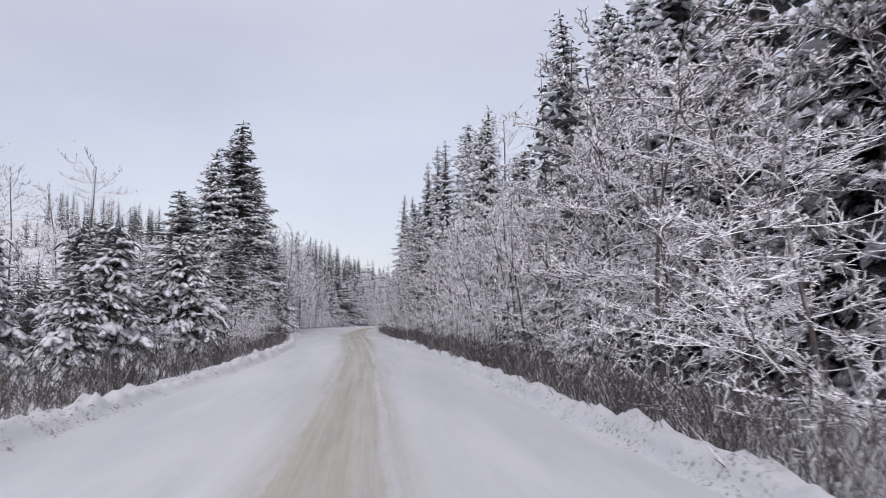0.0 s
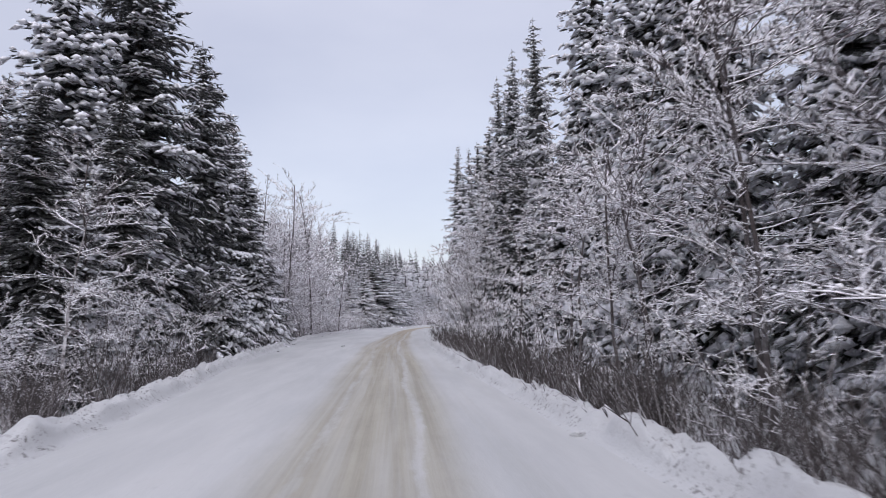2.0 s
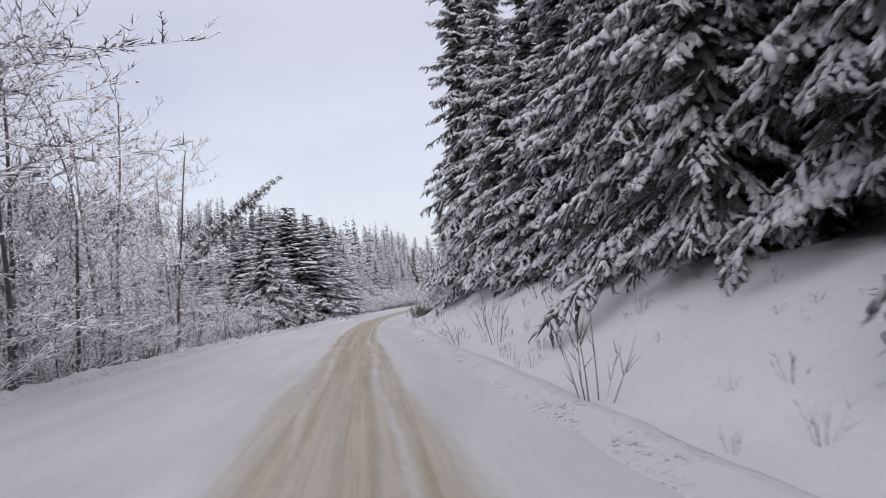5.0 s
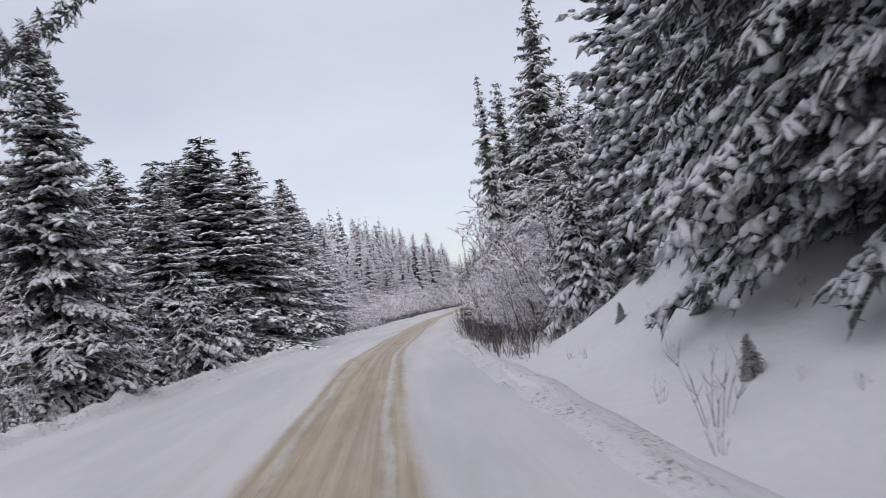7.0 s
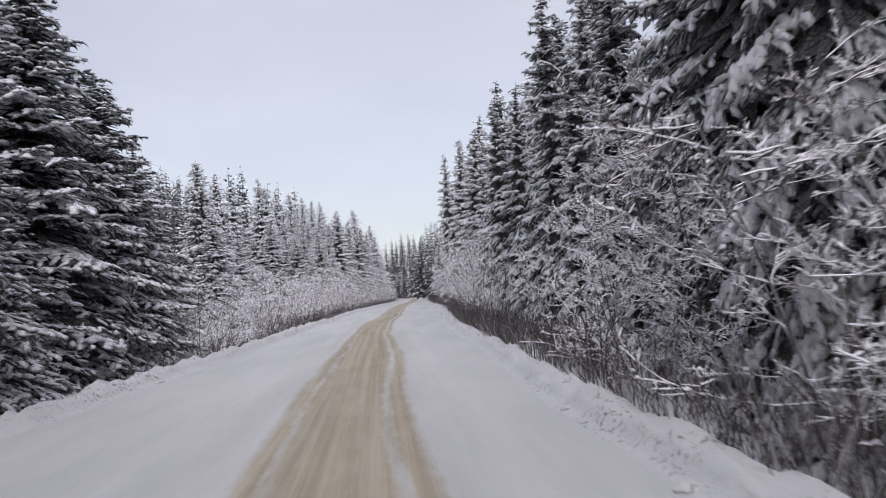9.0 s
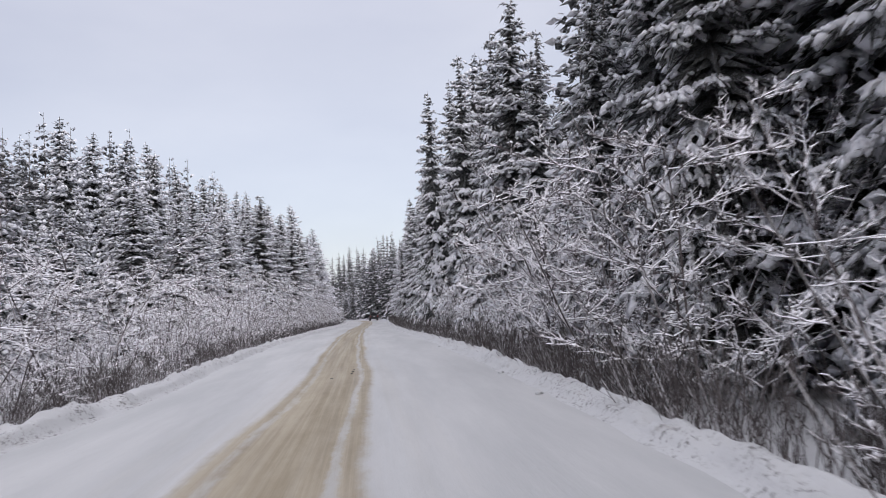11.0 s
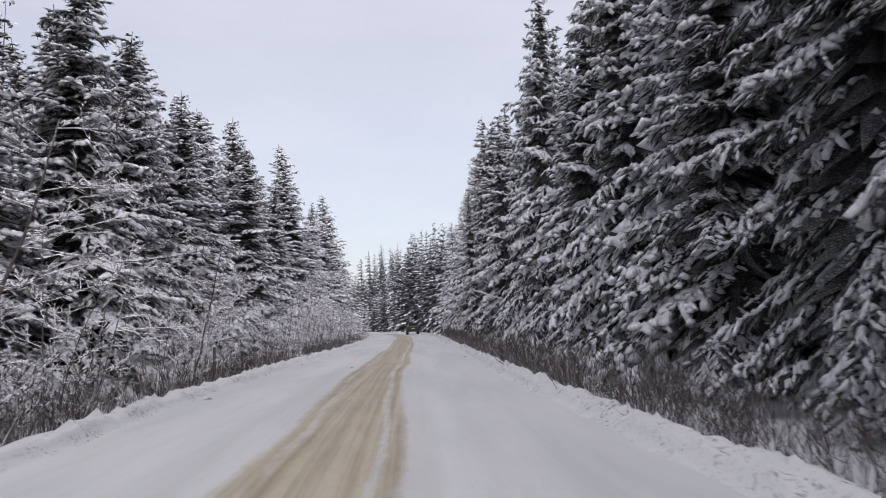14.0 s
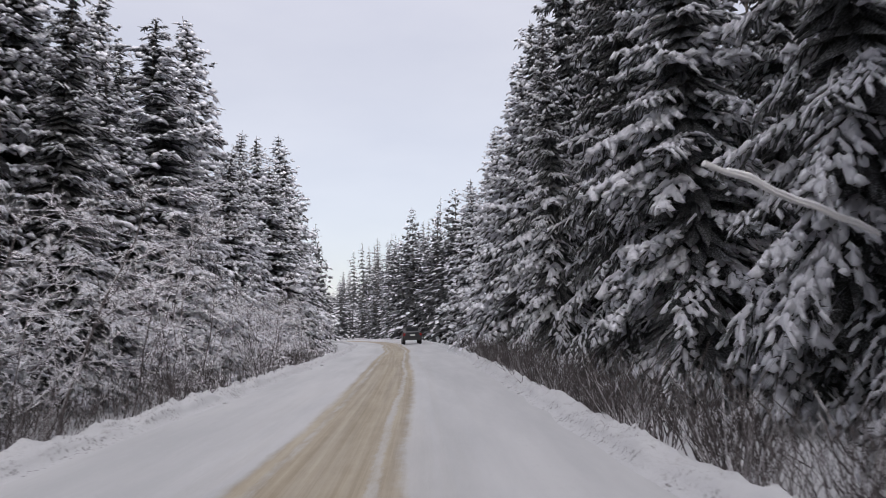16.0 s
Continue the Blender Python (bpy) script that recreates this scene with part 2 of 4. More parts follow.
def ground_z(x, y):
    lat = x - float(road_x(y))
    n = noise.noise(Vector((x * 0.12, y * 0.12, 0)))
    if lat < 0:
        d = -lat - float(left_w(y))
        if d < 0:
            return -0.08
        rough = 0.5 + 0.45 * noise.noise(Vector((x * 0.9, y * 0.9, 3))) + 0.5 * noise.noise(Vector((x * 2.6, y * 2.2, 5)))
        berm = 0.08 * step(d, 0, 0.25) * (1 - step(d, 0.3, 0.9)) * (0.45 + rough)
        z = -0.08 * (1 - step(d, 0, 0.3)) + berm - (0.6 + 1.0 * step(y, 50, 85) * (1 - step(y, 195, 225))) * step(d, 0.45, 3.0) + 0.25 * n * step(d, 1, 5)
        hill = 9 * step(d, 15, 160) * step(y, 150, 260) + far_hill(x, y) * step(d, 6, 50)
        return z + hill
    d = lat - float(right_w(y))
    if d < 0:
        return -0.08
    rough = 0.5 + 0.45 * noise.noise(Vector((x * 0.9, y * 0.9, 7))) + 0.5 * noise.noise(Vector((x * 2.6, y * 2.2, 9)))
    c = cut_bank(y)
    berm = 0.08 * step(d, 0, 0.25) * (1 - step(d, 0.3, 0.9)) * (0.4 + rough) * (1 - 0.6 * c)
    z = -0.08 * (1 - step(d, 0, 0.3)) + berm - 0.55 * step(d, 0.4, 1.8) * (1 - c) + 0.2 * n * step(d, 1, 4)
    z += c * (2.0 * step(d, 0.7, 5.5) + 1.2 * step(d, 5, 15) + 0.3 * n + 0.16 * step(d, 0.5, 2) * noise.noise(Vector((x * 0.7, y * 0.55, 8))))
    return z + 12 * step(d, 10, 120) + far_hill(x, y) * step(d, 6, 50)


def link_mesh(name, verts, faces, mat, parent=None, label="", smooth_shade=False):
    me = bpy.data.meshes.new(name)
    me.from_pydata(verts, [], faces)
    me.materials.append(mat)
    if smooth_shade:
        me.shade_smooth()
    ob = new(name, me)
    if parent is not None:
        ob.parent = parent
    if label:
        tagged(ob, label)
    return ob


# ---- ground and road ----
lats = sorted({*np.round(np.arange(-11, -3, 0.25), 3), *np.round(np.arange(-16, -11, 1.0), 2), -2, 0, 1.5, *np.round(np.arange(2, 8.01, 0.25), 3), *np.round(np.arange(9, 14, 1.0), 2), *np.round(np.arange(-40, -16, 2.0), 2), *np.round(np.arange(14, 40, 2.0), 2),
               *(-3000, -1500, -800, -400, -250, -180, -140, -110, -90, -75, -60, -50), *(45, 60, 80, 110, 150, 220, 400, 800, 1600, 3000)})
ys = sorted({*np.arange(-20, 345.1, 0.75), *np.arange(346, 620, 4.0), *np.arange(-120, -20, 10.0), *(-400, -250, 660, 720, 800, 1000, 1300, 1800, 2500, 3500)})
verts, faces = [], []
for y in ys:
    cx = float(road_x(y))
    verts += [(cx + l, y, ground_z(cx + l, y)) for l in lats]
w = len(lats)
for j in range(len(ys) - 1):
    faces += [(j * w + i, j * w + i + 1, (j + 1) * w + i + 1, (j + 1) * w + i) for i in range(w - 1)]
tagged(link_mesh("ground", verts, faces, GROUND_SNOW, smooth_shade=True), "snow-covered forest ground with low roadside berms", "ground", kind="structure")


def rut(l, y):
    """Height of the packed snow: shallow ruts with low ridges between them."""
    z = 0.0
    for c, h, s in ((-0.1, 0.022, 0.10), (-1.62, 0.020, 0.09), (-0.85, 0.012, 0.16), (0.75, 0.015, 0.15), (-2.5, 0.016, 0.14)):
        z += h * math.exp(-((l - c) / s) ** 2) * (0.6 + 0.8 * noise.noise(Vector((c * 9, y * 0.13, 1))))
    return z


rys = [*np.arange(-60, -6, 6.0), *np.arange(-6, 340, 0.8), *np.arange(340, 540, 3.0)]
nu = 56
verts, faces, uvs = [], [], []
for y in rys:
    cx, a, c = float(road_x(y)), -float(left_w(y)) - 0.12, float(right_w(y)) + 0.12
    for i in range(nu + 1):
        l = a + (c - a) * i / nu
        edge = min(l - a, c - l)
        verts.append((cx + l, y, rut(l, y) + 0.012 * noise.noise(Vector((l * 1.2, y * 0.5, 0))) - 0.012 * (1 - step(edge, 0, 0.15))))
        uvs.append((l, y))
w = nu + 1
for j in range(len(rys) - 1):
    faces += [(j * w + i, j * w + i + 1, (j + 1) * w + i + 1, (j + 1) * w + i) for i in range(nu)]
road = link_mesh("road", verts, faces, ROADM, smooth_shade=True)
layer = road.data.uv_layers.new(name="metres")
flat = np.array([uvs[v] for f in faces for v in f], dtype=np.float32).ravel()
layer.data.foreach_set("uv", flat)
tagged(road, "packed snow road with a sanded brown driven strip", "road", kind="structure")


BERM, nt, b = material("ploughed_snow")
dirt = smooth(nt, noise_at(nt, 3.2, 6.0, 0.75, "Object", (1, 0.45, 1)), 0.56, 0.72)
speck = math_node(nt, "MULTIPLY", smooth(nt, noise_at(nt, 13.0, 4.0, 0.7), 0.54, 0.62), smooth(nt, noise_at(nt, 1.6, 4.0, 0.65, "Object", (1, 0.5, 1)), 0.42, 0.60))
col = blend(nt, noise_at(nt, 1.1), (0.46, 0.467, 0.478), (0.53, 0.536, 0.545))
col = blend(nt, math_node(nt, "MULTIPLY", dirt, 0.6), col, (0.24, 0.225, 0.215))
nt.links.new(blend(nt, math_node(nt, "MULTIPLY", speck, 0.85), col, (0.10, 0.09, 0.088)), b.inputs["Base Color"])
b.inputs["Roughness"].default_value = 0.85
bump(nt, b, noise_at(nt, 7.0, 5.0, 0.7), 0.7, 0.05)


def berm_strip(side, label):
    """The low ridge of ploughed, crumbling snow along one edge of the road."""
    outs = (-0.20, -0.08, 0.0, 0.06, 0.12, 0.18, 0.24, 0.31, 0.39, 0.48, 0.60, 0.78)
    rows = [*np.arange(-15, 335, 0.22), *np.arange(335, 470, 2.0)]
    verts, faces = [], []
    for y in rows:
        cx = float(road_x(y))
        edge = float(right_w(y)) if side > 0 else float(left_w(y))
        edge += 0.22 * noise.noise(Vector((y * 0.11, side * 5, 0))) + 0.10 * noise.noise(Vector((y * 0.6, side * 9, 0)))
        high = 0.17 + 0.04 * (1 - step(y, 60, 90)) + 0.07 * noise.noise(Vector((y * 0.08, side * 3, 2)))
        high *= 1 - 0.75 * cut_bank(y) * (side > 0)
        for o in outs:
            x = cx + side * (edge + o)
            hump = step(o, -0.05, 0.16) * (1 - step(o, 0.22, 0.68))
            lump = 0.7 + 0.45 * noise.noise(Vector((x * 1.1, y * 0.8, 4))) + 0.40 * noise.noise(Vector((x * 3.5, y * 1.9, 6))) + 0.35 * noise.noise(Vector((x * 8.0, y * 5.5, 2)))
            low = ground_z(x, y) if o > 0.3 else 0.0
            z = max(low, 0.0 if o < 0.3 else low) + high * hump * max(lump, 0.15) * 1.5 + 0.012
            if o == outs[0]:
                z = -0.06
            if o == outs[-1]:
                z = ground_z(x, y) - 0.12
            verts.append((x, y, z))
    w = len(outs)
    for j in range(len(rows) - 1):
        for i in range(w - 1):
            q = (j * w + i, j * w + i + 1, (j + 1) * w + i + 1, (j + 1) * w + i)
            faces.append(q if side > 0 else q[::-1])
    return tagged(link_mesh("snow_berm", verts, faces, BERM, smooth_shade=True), label, "snow berm", kind="structure")


berm_strip(1, "low ridge of ploughed crumbling snow beside the road")
berm_strip(-1, "low ridge of ploughed crumbling snow beside the road")


# ---- trees: one function for each kind ----


class Soup:
    """Vertices and faces of one mesh part."""
    def __init__(self):
        self.v, self.f, self.fine, self.thin = [], [], None, False

    def add(self, verts, faces):
        n = len(self.v)
        self.v += verts
        self.f += [tuple(n + i for i in f) for f in faces]

    def tube(self, p, q, r0, r1, sides=3):
        a = (q - p)
        if a.length < 1e-5:
            return
        a.normalize()
        s = a.cross(Vector((0, 0, 1)))
        if s.length < 1e-3:
            s = Vector((1, 0, 0))
        s.normalize()
        t = s.cross(a)
        ring = []
        for c, r in ((p, r0), (q, r1)):
            for k in range(sides):
                g = math.pi / 2 + 2 * math.pi * k / sides
                ring.append(tuple(c + s * (math.cos(g) * r) + t * (math.sin(g) * r)))
        self.add(ring, [(k, (k + 1) % sides, sides + (k + 1) % sides, sides + k) for k in range(sides)])

    def kite(self, p, way, side, length, width, sag):
        tip = p + way * length + Vector((0, 0, -sag))
        mid = p + way * (length * 0.45) + Vector((0, 0, -sag * 0.25))
        self.add([tuple(p), tuple(mid + side * width), tuple(tip), tuple(mid - side * width)], [(0, 1, 2, 3)])

    def shoot(self, p, way, length, width, rng, bend):
        """A fine snow-coated twig, bent once, sometimes with a clump of snow on it."""
        m = p + way * (length * 0.5)
        q = m + (way + Vector((rng.uniform(-0.5, 0.5), rng.uniform(-0.5, 0.5), bend + rng.uniform(-0.35, 0.25)))).normalized() * (length * 0.5)
        if self.thin:
            a = way.cross(Vector((rng.uniform(-1, 1), rng.uniform(-1, 1), 0.3))).normalized() * width
            self.add([tuple(p + a), tuple(p - a), tuple(q)], [(0, 1, 2)])
            return
        if length < 0.38:
            self.tube(p, q, width * 1.1, width * 0.5, 3)
        else:
            self.tube(p, m, width, width, 3)
            n = len(self.v)
            self.v.append(tuple(q))
            self.f += [(n - 3 + k, n - 3 + (k + 1) % 3, n) for k in range(3)]
        if rng.random() < 0.16:
            a = way.cross(Vector((0, 0, 1)))
            if a.length > 0.1:
                self.pillow(m, way, a.normalized(), min(length * 0.22, width * 5), width * 2.8, width * 2.6, 0, rng)

    def sausage(self, pts, wide, thick, rng, sides=5):
        """A soft, uneven roll of snow along a line of points."""
        n = len(self.v)
        for i, c in enumerate(pts):
            a = (pts[min(i + 1, len(pts) - 1)] - pts[max(i - 1, 0)]).normalized()
            s = Vector((-a.y, a.x, 0))
            s = s.normalized() if s.length > 0.05 else Vector((1, 0, 0))
            t = s.cross(a)
            t = t if t.z > 0 else -t
            for k in range(sides):
                g = 2 * math.pi * (k + 0.25 + rng.uniform(-0.15, 0.15)) / sides
                up = math.sin(g)
                self.v.append(tuple(c + s * (math.cos(g) * wide[i] * rng.uniform(0.75, 1.2)) + t * (up * thick[i] * (1.0 if up > 0 else 0.45) * rng.uniform(0.8, 1.25))))
        for i in range(len(pts) - 1):
            for k in range(sides):
                e = (k + 1) % sides
                self.f.append((n + i * sides + k, n + i * sides + e, n + (i + 1) * sides + e, n + (i + 1) * sides + k))
        first, last = len(self.v), n + (len(pts) - 1) * sides
        self.v += [tuple(pts[0] * 1.5 - pts[1] * 0.5) if len(pts) < 4 else tuple(pts[0]), tuple(pts[-1] + (pts[-1] - pts[-2]).normalized() * wide[-1] * 0.8)]
        for k in range(sides):
            e = (k + 1) % sides
            self.f += [(n + e, n + k, first), (last + k, last + e, first + 1)]

    def roll(self, p, d, length, drop, w, t, rng):
        """A soft lump of snow lying on one shoot and hanging over with it."""
        px, py, pz = p
        dx, dy, dz = d
        k = (dx * dx + dy * dy) ** 0.5 + 1e-6
        sx, sy = -dy / k, dx / k
        n, r = len(self.v), rng.random
        for e, f in ((0.05 + 0.15 * r(), 0.95), (0.75 + 0.2 * r(), 0.95)):
            ww, tt, o = w * f * (0.7 + 0.6 * r()), t * f * (0.7 + 0.6 * r()), (r() - 0.5) * w * 0.8
            cx, cy, cz = px + dx * length * e, py + dy * length * e, pz + dz * length * e - drop * length * e * e
            self.v += [(cx + sx * (ww + o), cy + sy * (ww + o), cz + (r() - 0.5) * tt), (cx, cy, cz + tt * 1.15), (cx - sx * (ww - o), cy - sy * (ww - o), cz + (r() - 0.5) * tt), (cx, cy, cz - tt * 0.7)]
        self.v += [(px - dx * w * 0.6, py - dy * w * 0.6, pz), (px + dx * (length + w * 0.5), py + dy * (length + w * 0.5), pz + dz * length * 1.1 - drop * length * 1.15)]
        i = n
        self.f += [(i, i + 1, i + 5, i + 4), (i + 1, i + 2, i + 6, i + 5), (i + 2, i + 3, i + 7, i + 6), (i + 3, i, i + 4, i + 7),
                   (n + 1, n, n + 8), (n + 2, n + 1, n + 8), (n + 3, n + 2, n + 8), (n, n + 3, n + 8),
                   (n + 4, n + 5, n + 9), (n + 5, n + 6, n + 9), (n + 6, n + 7, n + 9), (n + 7, n + 4, n + 9)]

    def pad(self, p, d, length, drop, w, t, rng):
        """The same roll in its plainest shape, for trees that stay farther off."""
        px, py, pz = p
        dx, dy, dz = d
        k = (dx * dx + dy * dy) ** 0.5 + 1e-6
        sx, sy = -dy / k * w, dx / k * w
        n, e = len(self.v), 0.45 + 0.2 * rng.random()
        cx, cy, cz = px + dx * length * e, py + dy * length * e, pz + dz * length * e - drop * length * e * e
        self.v += [(px, py, pz), (cx + sx, cy + sy, cz), (cx, cy, cz + t * 1.2), (cx - sx, cy - sy, cz), (cx, cy, cz - t * 0.6), (px + dx * length, py + dy * length, pz + dz * length - drop * length)]
        for a, b in ((1, 2), (2, 3), (3, 4), (4, 1)):
            self.f += [(n, n + b, n + a), (n + a, n + b, n + 5)]

    def shoots(self, p, d, length, drop, w, hang, rng, ragged):
        """A needle-clad shoot: a flat blade, a hanging keel, and single sprigs that stand off."""
        px, py, pz = p
        dx, dy, dz = d
        k = (dx * dx + dy * dy) ** 0.5 + 1e-6
        sx, sy = -dy / k, dx / k
        n, r = len(self.v), rng.random
        cx, cy, cz = px + dx * length * 0.5, py + dy * length * 0.5, pz + dz * length * 0.5 - drop * length * 0.25
        tx, ty, tz = px + dx * length * 1.22, py + dy * length * 1.22, pz + dz * length * 1.22 - drop * length * 1.5
        self.v += [(px, py, pz), (cx + sx * w, cy + sy * w, cz - w * 0.4), (tx, ty, tz), (cx - sx * w, cy - sy * w, cz - w * 0.4), (cx + dx * length * 0.2, cy + dy * length * 0.2, cz - hang)]
        self.f += [(n, n + 1, n + 2), (n, n + 2, n + 3), (n, n + 4, n + 2)]
        for _ in range(ragged):
            e, q = 0.25 + 0.8 * r(), n + 5 + 3 * _
            bx, by, bz = px + dx * length * e, py + dy * length * e, pz + dz * length * e - drop * length * e * e
            g, o = (r() - 0.5) * 3.2, 0.10 + 0.10 * r()
            self.v += [(bx, by, bz), (bx + dx * 0.05, by + dy * 0.05, bz - 0.03), (bx + (dx + sx * g) * o, by + (dy + sy * g) * o, bz - o * (r() * 1.3 - 0.2))]
            self.f.append((q, q + 1, q + 2))

    def pillow(self, c, way, side, length, width, thick, sag, rng):
        """A rounded lump of snow lying along a bough, bent down at its tip."""
        rim = []
        for k in range(6):
            g = 2 * math.pi * (k + rng.uniform(-0.2, 0.2)) / 6
            e = c + way * (math.cos(g) * length * rng.uniform(0.85, 1.15)) + side * (math.sin(g) * width * rng.uniform(0.8, 1.2))
            rim.append(tuple(e + Vector((0, 0, -sag * (math.cos(g) + 1) * 0.5 + thick * rng.uniform(-0.15, 0.25)))))
        top = c + way * (rng.uniform(-0.3, 0.3) * length) + side * (rng.uniform(-0.3, 0.3) * width) + Vector((0, 0, thick - sag * 0.5))
        low = c + Vector((0, 0, -thick * 0.6 - sag * 0.5))
        self.add(rim + [tuple(top), tuple(low)], [(k, (k + 1) % 6, 6) for k in range(6)] + [((k + 1) % 6, k, 7) for k in range(6)])


def spruce(seed, height, radius, gap, per, parts, snow_share, detail, bare=0.03, heavy=1.0):
    """Trunk, crown of drooping boughs, and the snow lying on them. detail: 2 near, 1 middle, 0 far."""
    rng = random.Random(seed)
    crown, snow, trunk = Soup(), Soup(), Soup()
    pts = [Vector((rng.uniform(-0.05, 0.05) * k, rng.uniform(-0.05, 0.05) * k, height * k / 6)) for k in range(7)]
    pts[0] = Vector((0, 0, -0.8))
    r0 = height * 0.0105
    for k in range(0, 6, 1 if detail else 3):
        e = k + (1 if detail else 3)
        trunk.tube(pts[k], pts[e], r0 * (1 - k / 6) + 0.012, r0 * (1 - e / 6) + 0.012, 7 if detail else 3)

    def axis(h):
        s = min(max(h / height * 6, 0), 5.999)
        k = int(s)
        return pts[k].lerp(pts[k + 1], s - k) if k else Vector((pts[1].x * s, pts[1].y * s, h))

    def reach(f):
        return radius * 1.12 * (1 - f) ** 0.80 * (0.70 + 0.30 * min(1, f / 0.10)) + 0.08

    # ragged dark skirts of foliage round the trunk
    f = bare + 0.02
    while f < 0.97:
        n = (4, 8, 11)[detail]
        turn, out = rng.uniform(0, 6.283), reach(f) * (0.72, 0.66, 0.58)[detail]
        c = axis(f * height)
        ring = [tuple(c + Vector((0, 0, out * 0.25)))]
        for k in range(2 * n):
            g = turn + math.pi * k / n + rng.uniform(-0.1, 0.1)
            e = out * (rng.uniform(0.75, 1.15) if k % 2 else rng.uniform(0.3, 0.5))
            ring.append(tuple(c + Vector((math.cos(g) * e, math.sin(g) * e, -e * rng.uniform(0.35, 0.75) * (1 - 0.5 * f)))))
        crown.add(ring, [(0, 1 + k, 1 + (k + 1) % (2 * n)) for k in range(2 * n)])
        f += (0.085, 0.035, 0.022)[detail] * (1 - 0.5 * f)

    h = height * bare
    while h < height * 0.985:
        f = h / height
        turn = rng.uniform(0, 6.28)
        count = max(3, round(per * (1 - 0.4 * f) + rng.uniform(-0.7, 0.7)))
        for k in range(count):
            g = turn + 6.283 * k / count + rng.uniform(-0.35, 0.35)
            length = reach(f) * rng.choice((0.7, 0.85, 0.95, 1.0, 1.0, 1.12)) * rng.uniform(0.85, 1.1)
            way = Vector((math.cos(g), math.sin(g), 0))
            side = Vector((-way.y, way.x, 0))
            rise = 0.45 * f - 0.08
            droop = rng.uniform(0.4, 0.8) * (1 - 0.75 * f) + (0.0, 0.10, 0.22)[detail] * (1 - f)
            if detail == 2:
                droop *= min(1.0, 0.45 + 4 * f)
            base = axis(min(h + rng.uniform(-0.45, 0.45) * gap, height * 0.985))
            laden = rng.random() < snow_share * (1.0 if f < 0.93 else 0.5)

            def at(u):
                return base + way * (length * u) + Vector((0, 0, length * (rise * u - droop * u ** 1.4 + 0.10 * u ** 4)))

            if detail:
                # uneven side branchlets along the bough, each with short shoots that carry lumps of snow
                near = detail == 2
                u, cover = 0.14, (rng.uniform(0.8, 1.0) if laden else 0.25)
                load = heavy * rng.uniform(0.65, 1.35) * min(1, 0.5 + 0.35 * length)
                lop = rng.choice((-1, 1))
                while u < 1.03:
                    p = at(min(u, 1.0))
                    slope = (at(min(u + 0.05, 1.05)) - at(u - 0.05)).normalized()
                    lop = -lop if rng.random() < 0.85 else lop
                    aim = slope * rng.uniform(0.4, 1.1) + side * (lop * rng.uniform(0.25, 1.0)) + Vector((0, 0, rng.uniform(-0.15, 0.10)))
                    aim.normalize()
                    reach2 = min(length * (0.36 - 0.26 * u) * rng.uniform(0.35, 1.25) + 0.10, 0.95)
                    drop = rng.uniform(0.1, 0.6) * (1 - 0.5 * f)
                    d, q = tuple(aim), tuple(p)
                    crown.shoots(q, d, reach2, drop, (0, 0.09, 0.05)[detail] + 0.04 * reach2, 0.05 + 0.08 * reach2, rng, (0, 1, 2)[detail])
                    e = rng.uniform(0.0, 0.3)
                    while e < 1.05:
                        c = (q[0] + d[0] * reach2 * e, q[1] + d[1] * reach2 * e, q[2] + d[2] * reach2 * e - drop * reach2 * e * e)
                        g = rng.uniform(-1.0, 1.0)
                        ca, sa = math.cos(g), math.sin(g)
                        d2 = (d[0] * ca - d[1] * sa, d[0] * sa + d[1] * ca, d[2] * 0.9 + rng.uniform(-0.25, 0.05))
                        size, sag = rng.uniform(0.10, 0.26), rng.uniform(0.1, 1.0) ** 2
                        if near:
                            crown.shoots(c, d2, size * 1.15, sag, 0.045, 0.06, rng, 1)
                        if rng.random() < cover:
                            w = load * rng.uniform(0.045, 0.10)
                            if near:
                                snow.roll((c[0], c[1], c[2] + 0.03), d2, size * 1.05, sag, w * 1.2, w * 0.8, rng)
                            else:
                                snow.pad((c[0], c[1], c[2] + 0.05), d2, size * 1.7, sag, w * 2.0, w * 1.3, rng)
                        e += rng.uniform(0.11, 0.22) * (1.0 if near else 1.7) / reach2
                    u += rng.uniform(0.05, 0.20) * (1.0 if near else 1.7) / length
                continue
            tufts = parts if length > radius * 0.3 else max(1, parts - 2)
            prev = at(0.0)
            for i in range(1, tufts + 1):
                u = 0.12 + 0.88 * i / tufts
                p = at(u)
                along = (p - prev).normalized()
                size = length * (0.40 - 0.22 * u) + 0.12 * min(1, length)
                wide = (0.30 + 0.12 * size) * min(1, 0.25 + length * 0.75)
                for s in (-1, 1):
                    fan = (along * rng.uniform(0.5, 0.9) + side * s * rng.uniform(0.6, 1.0)).normalized()
                    cross = Vector((-fan.y, fan.x, rng.choice((-1, 1)) * rng.uniform(0.3, 1.3))).normalized()
                    crown.kite(prev.lerp(p, 0.5), fan, cross, size * rng.uniform(0.9, 1.3), wide * 0.8, size * rng.uniform(0.2, 0.6))
                if laden:
                    for k2 in range(2):
                        tilt = (side + Vector((0, 0, rng.uniform(-0.8, 0.8)))).normalized()
                        snow.kite(prev.lerp(p, rng.uniform(0.2, 0.9)) + Vector((0, 0, 0.12)), (along + side * rng.uniform(-0.8, 0.8)).normalized(), tilt, min((p - prev).length * rng.uniform(0.4, 0.7), 0.9), 0.20 + 0.08 * size, 0.12)
                prev = p
        h += gap * rng.uniform(0.75, 1.2) * (1 - 0.6 * f)
    return trunk, crown, snow


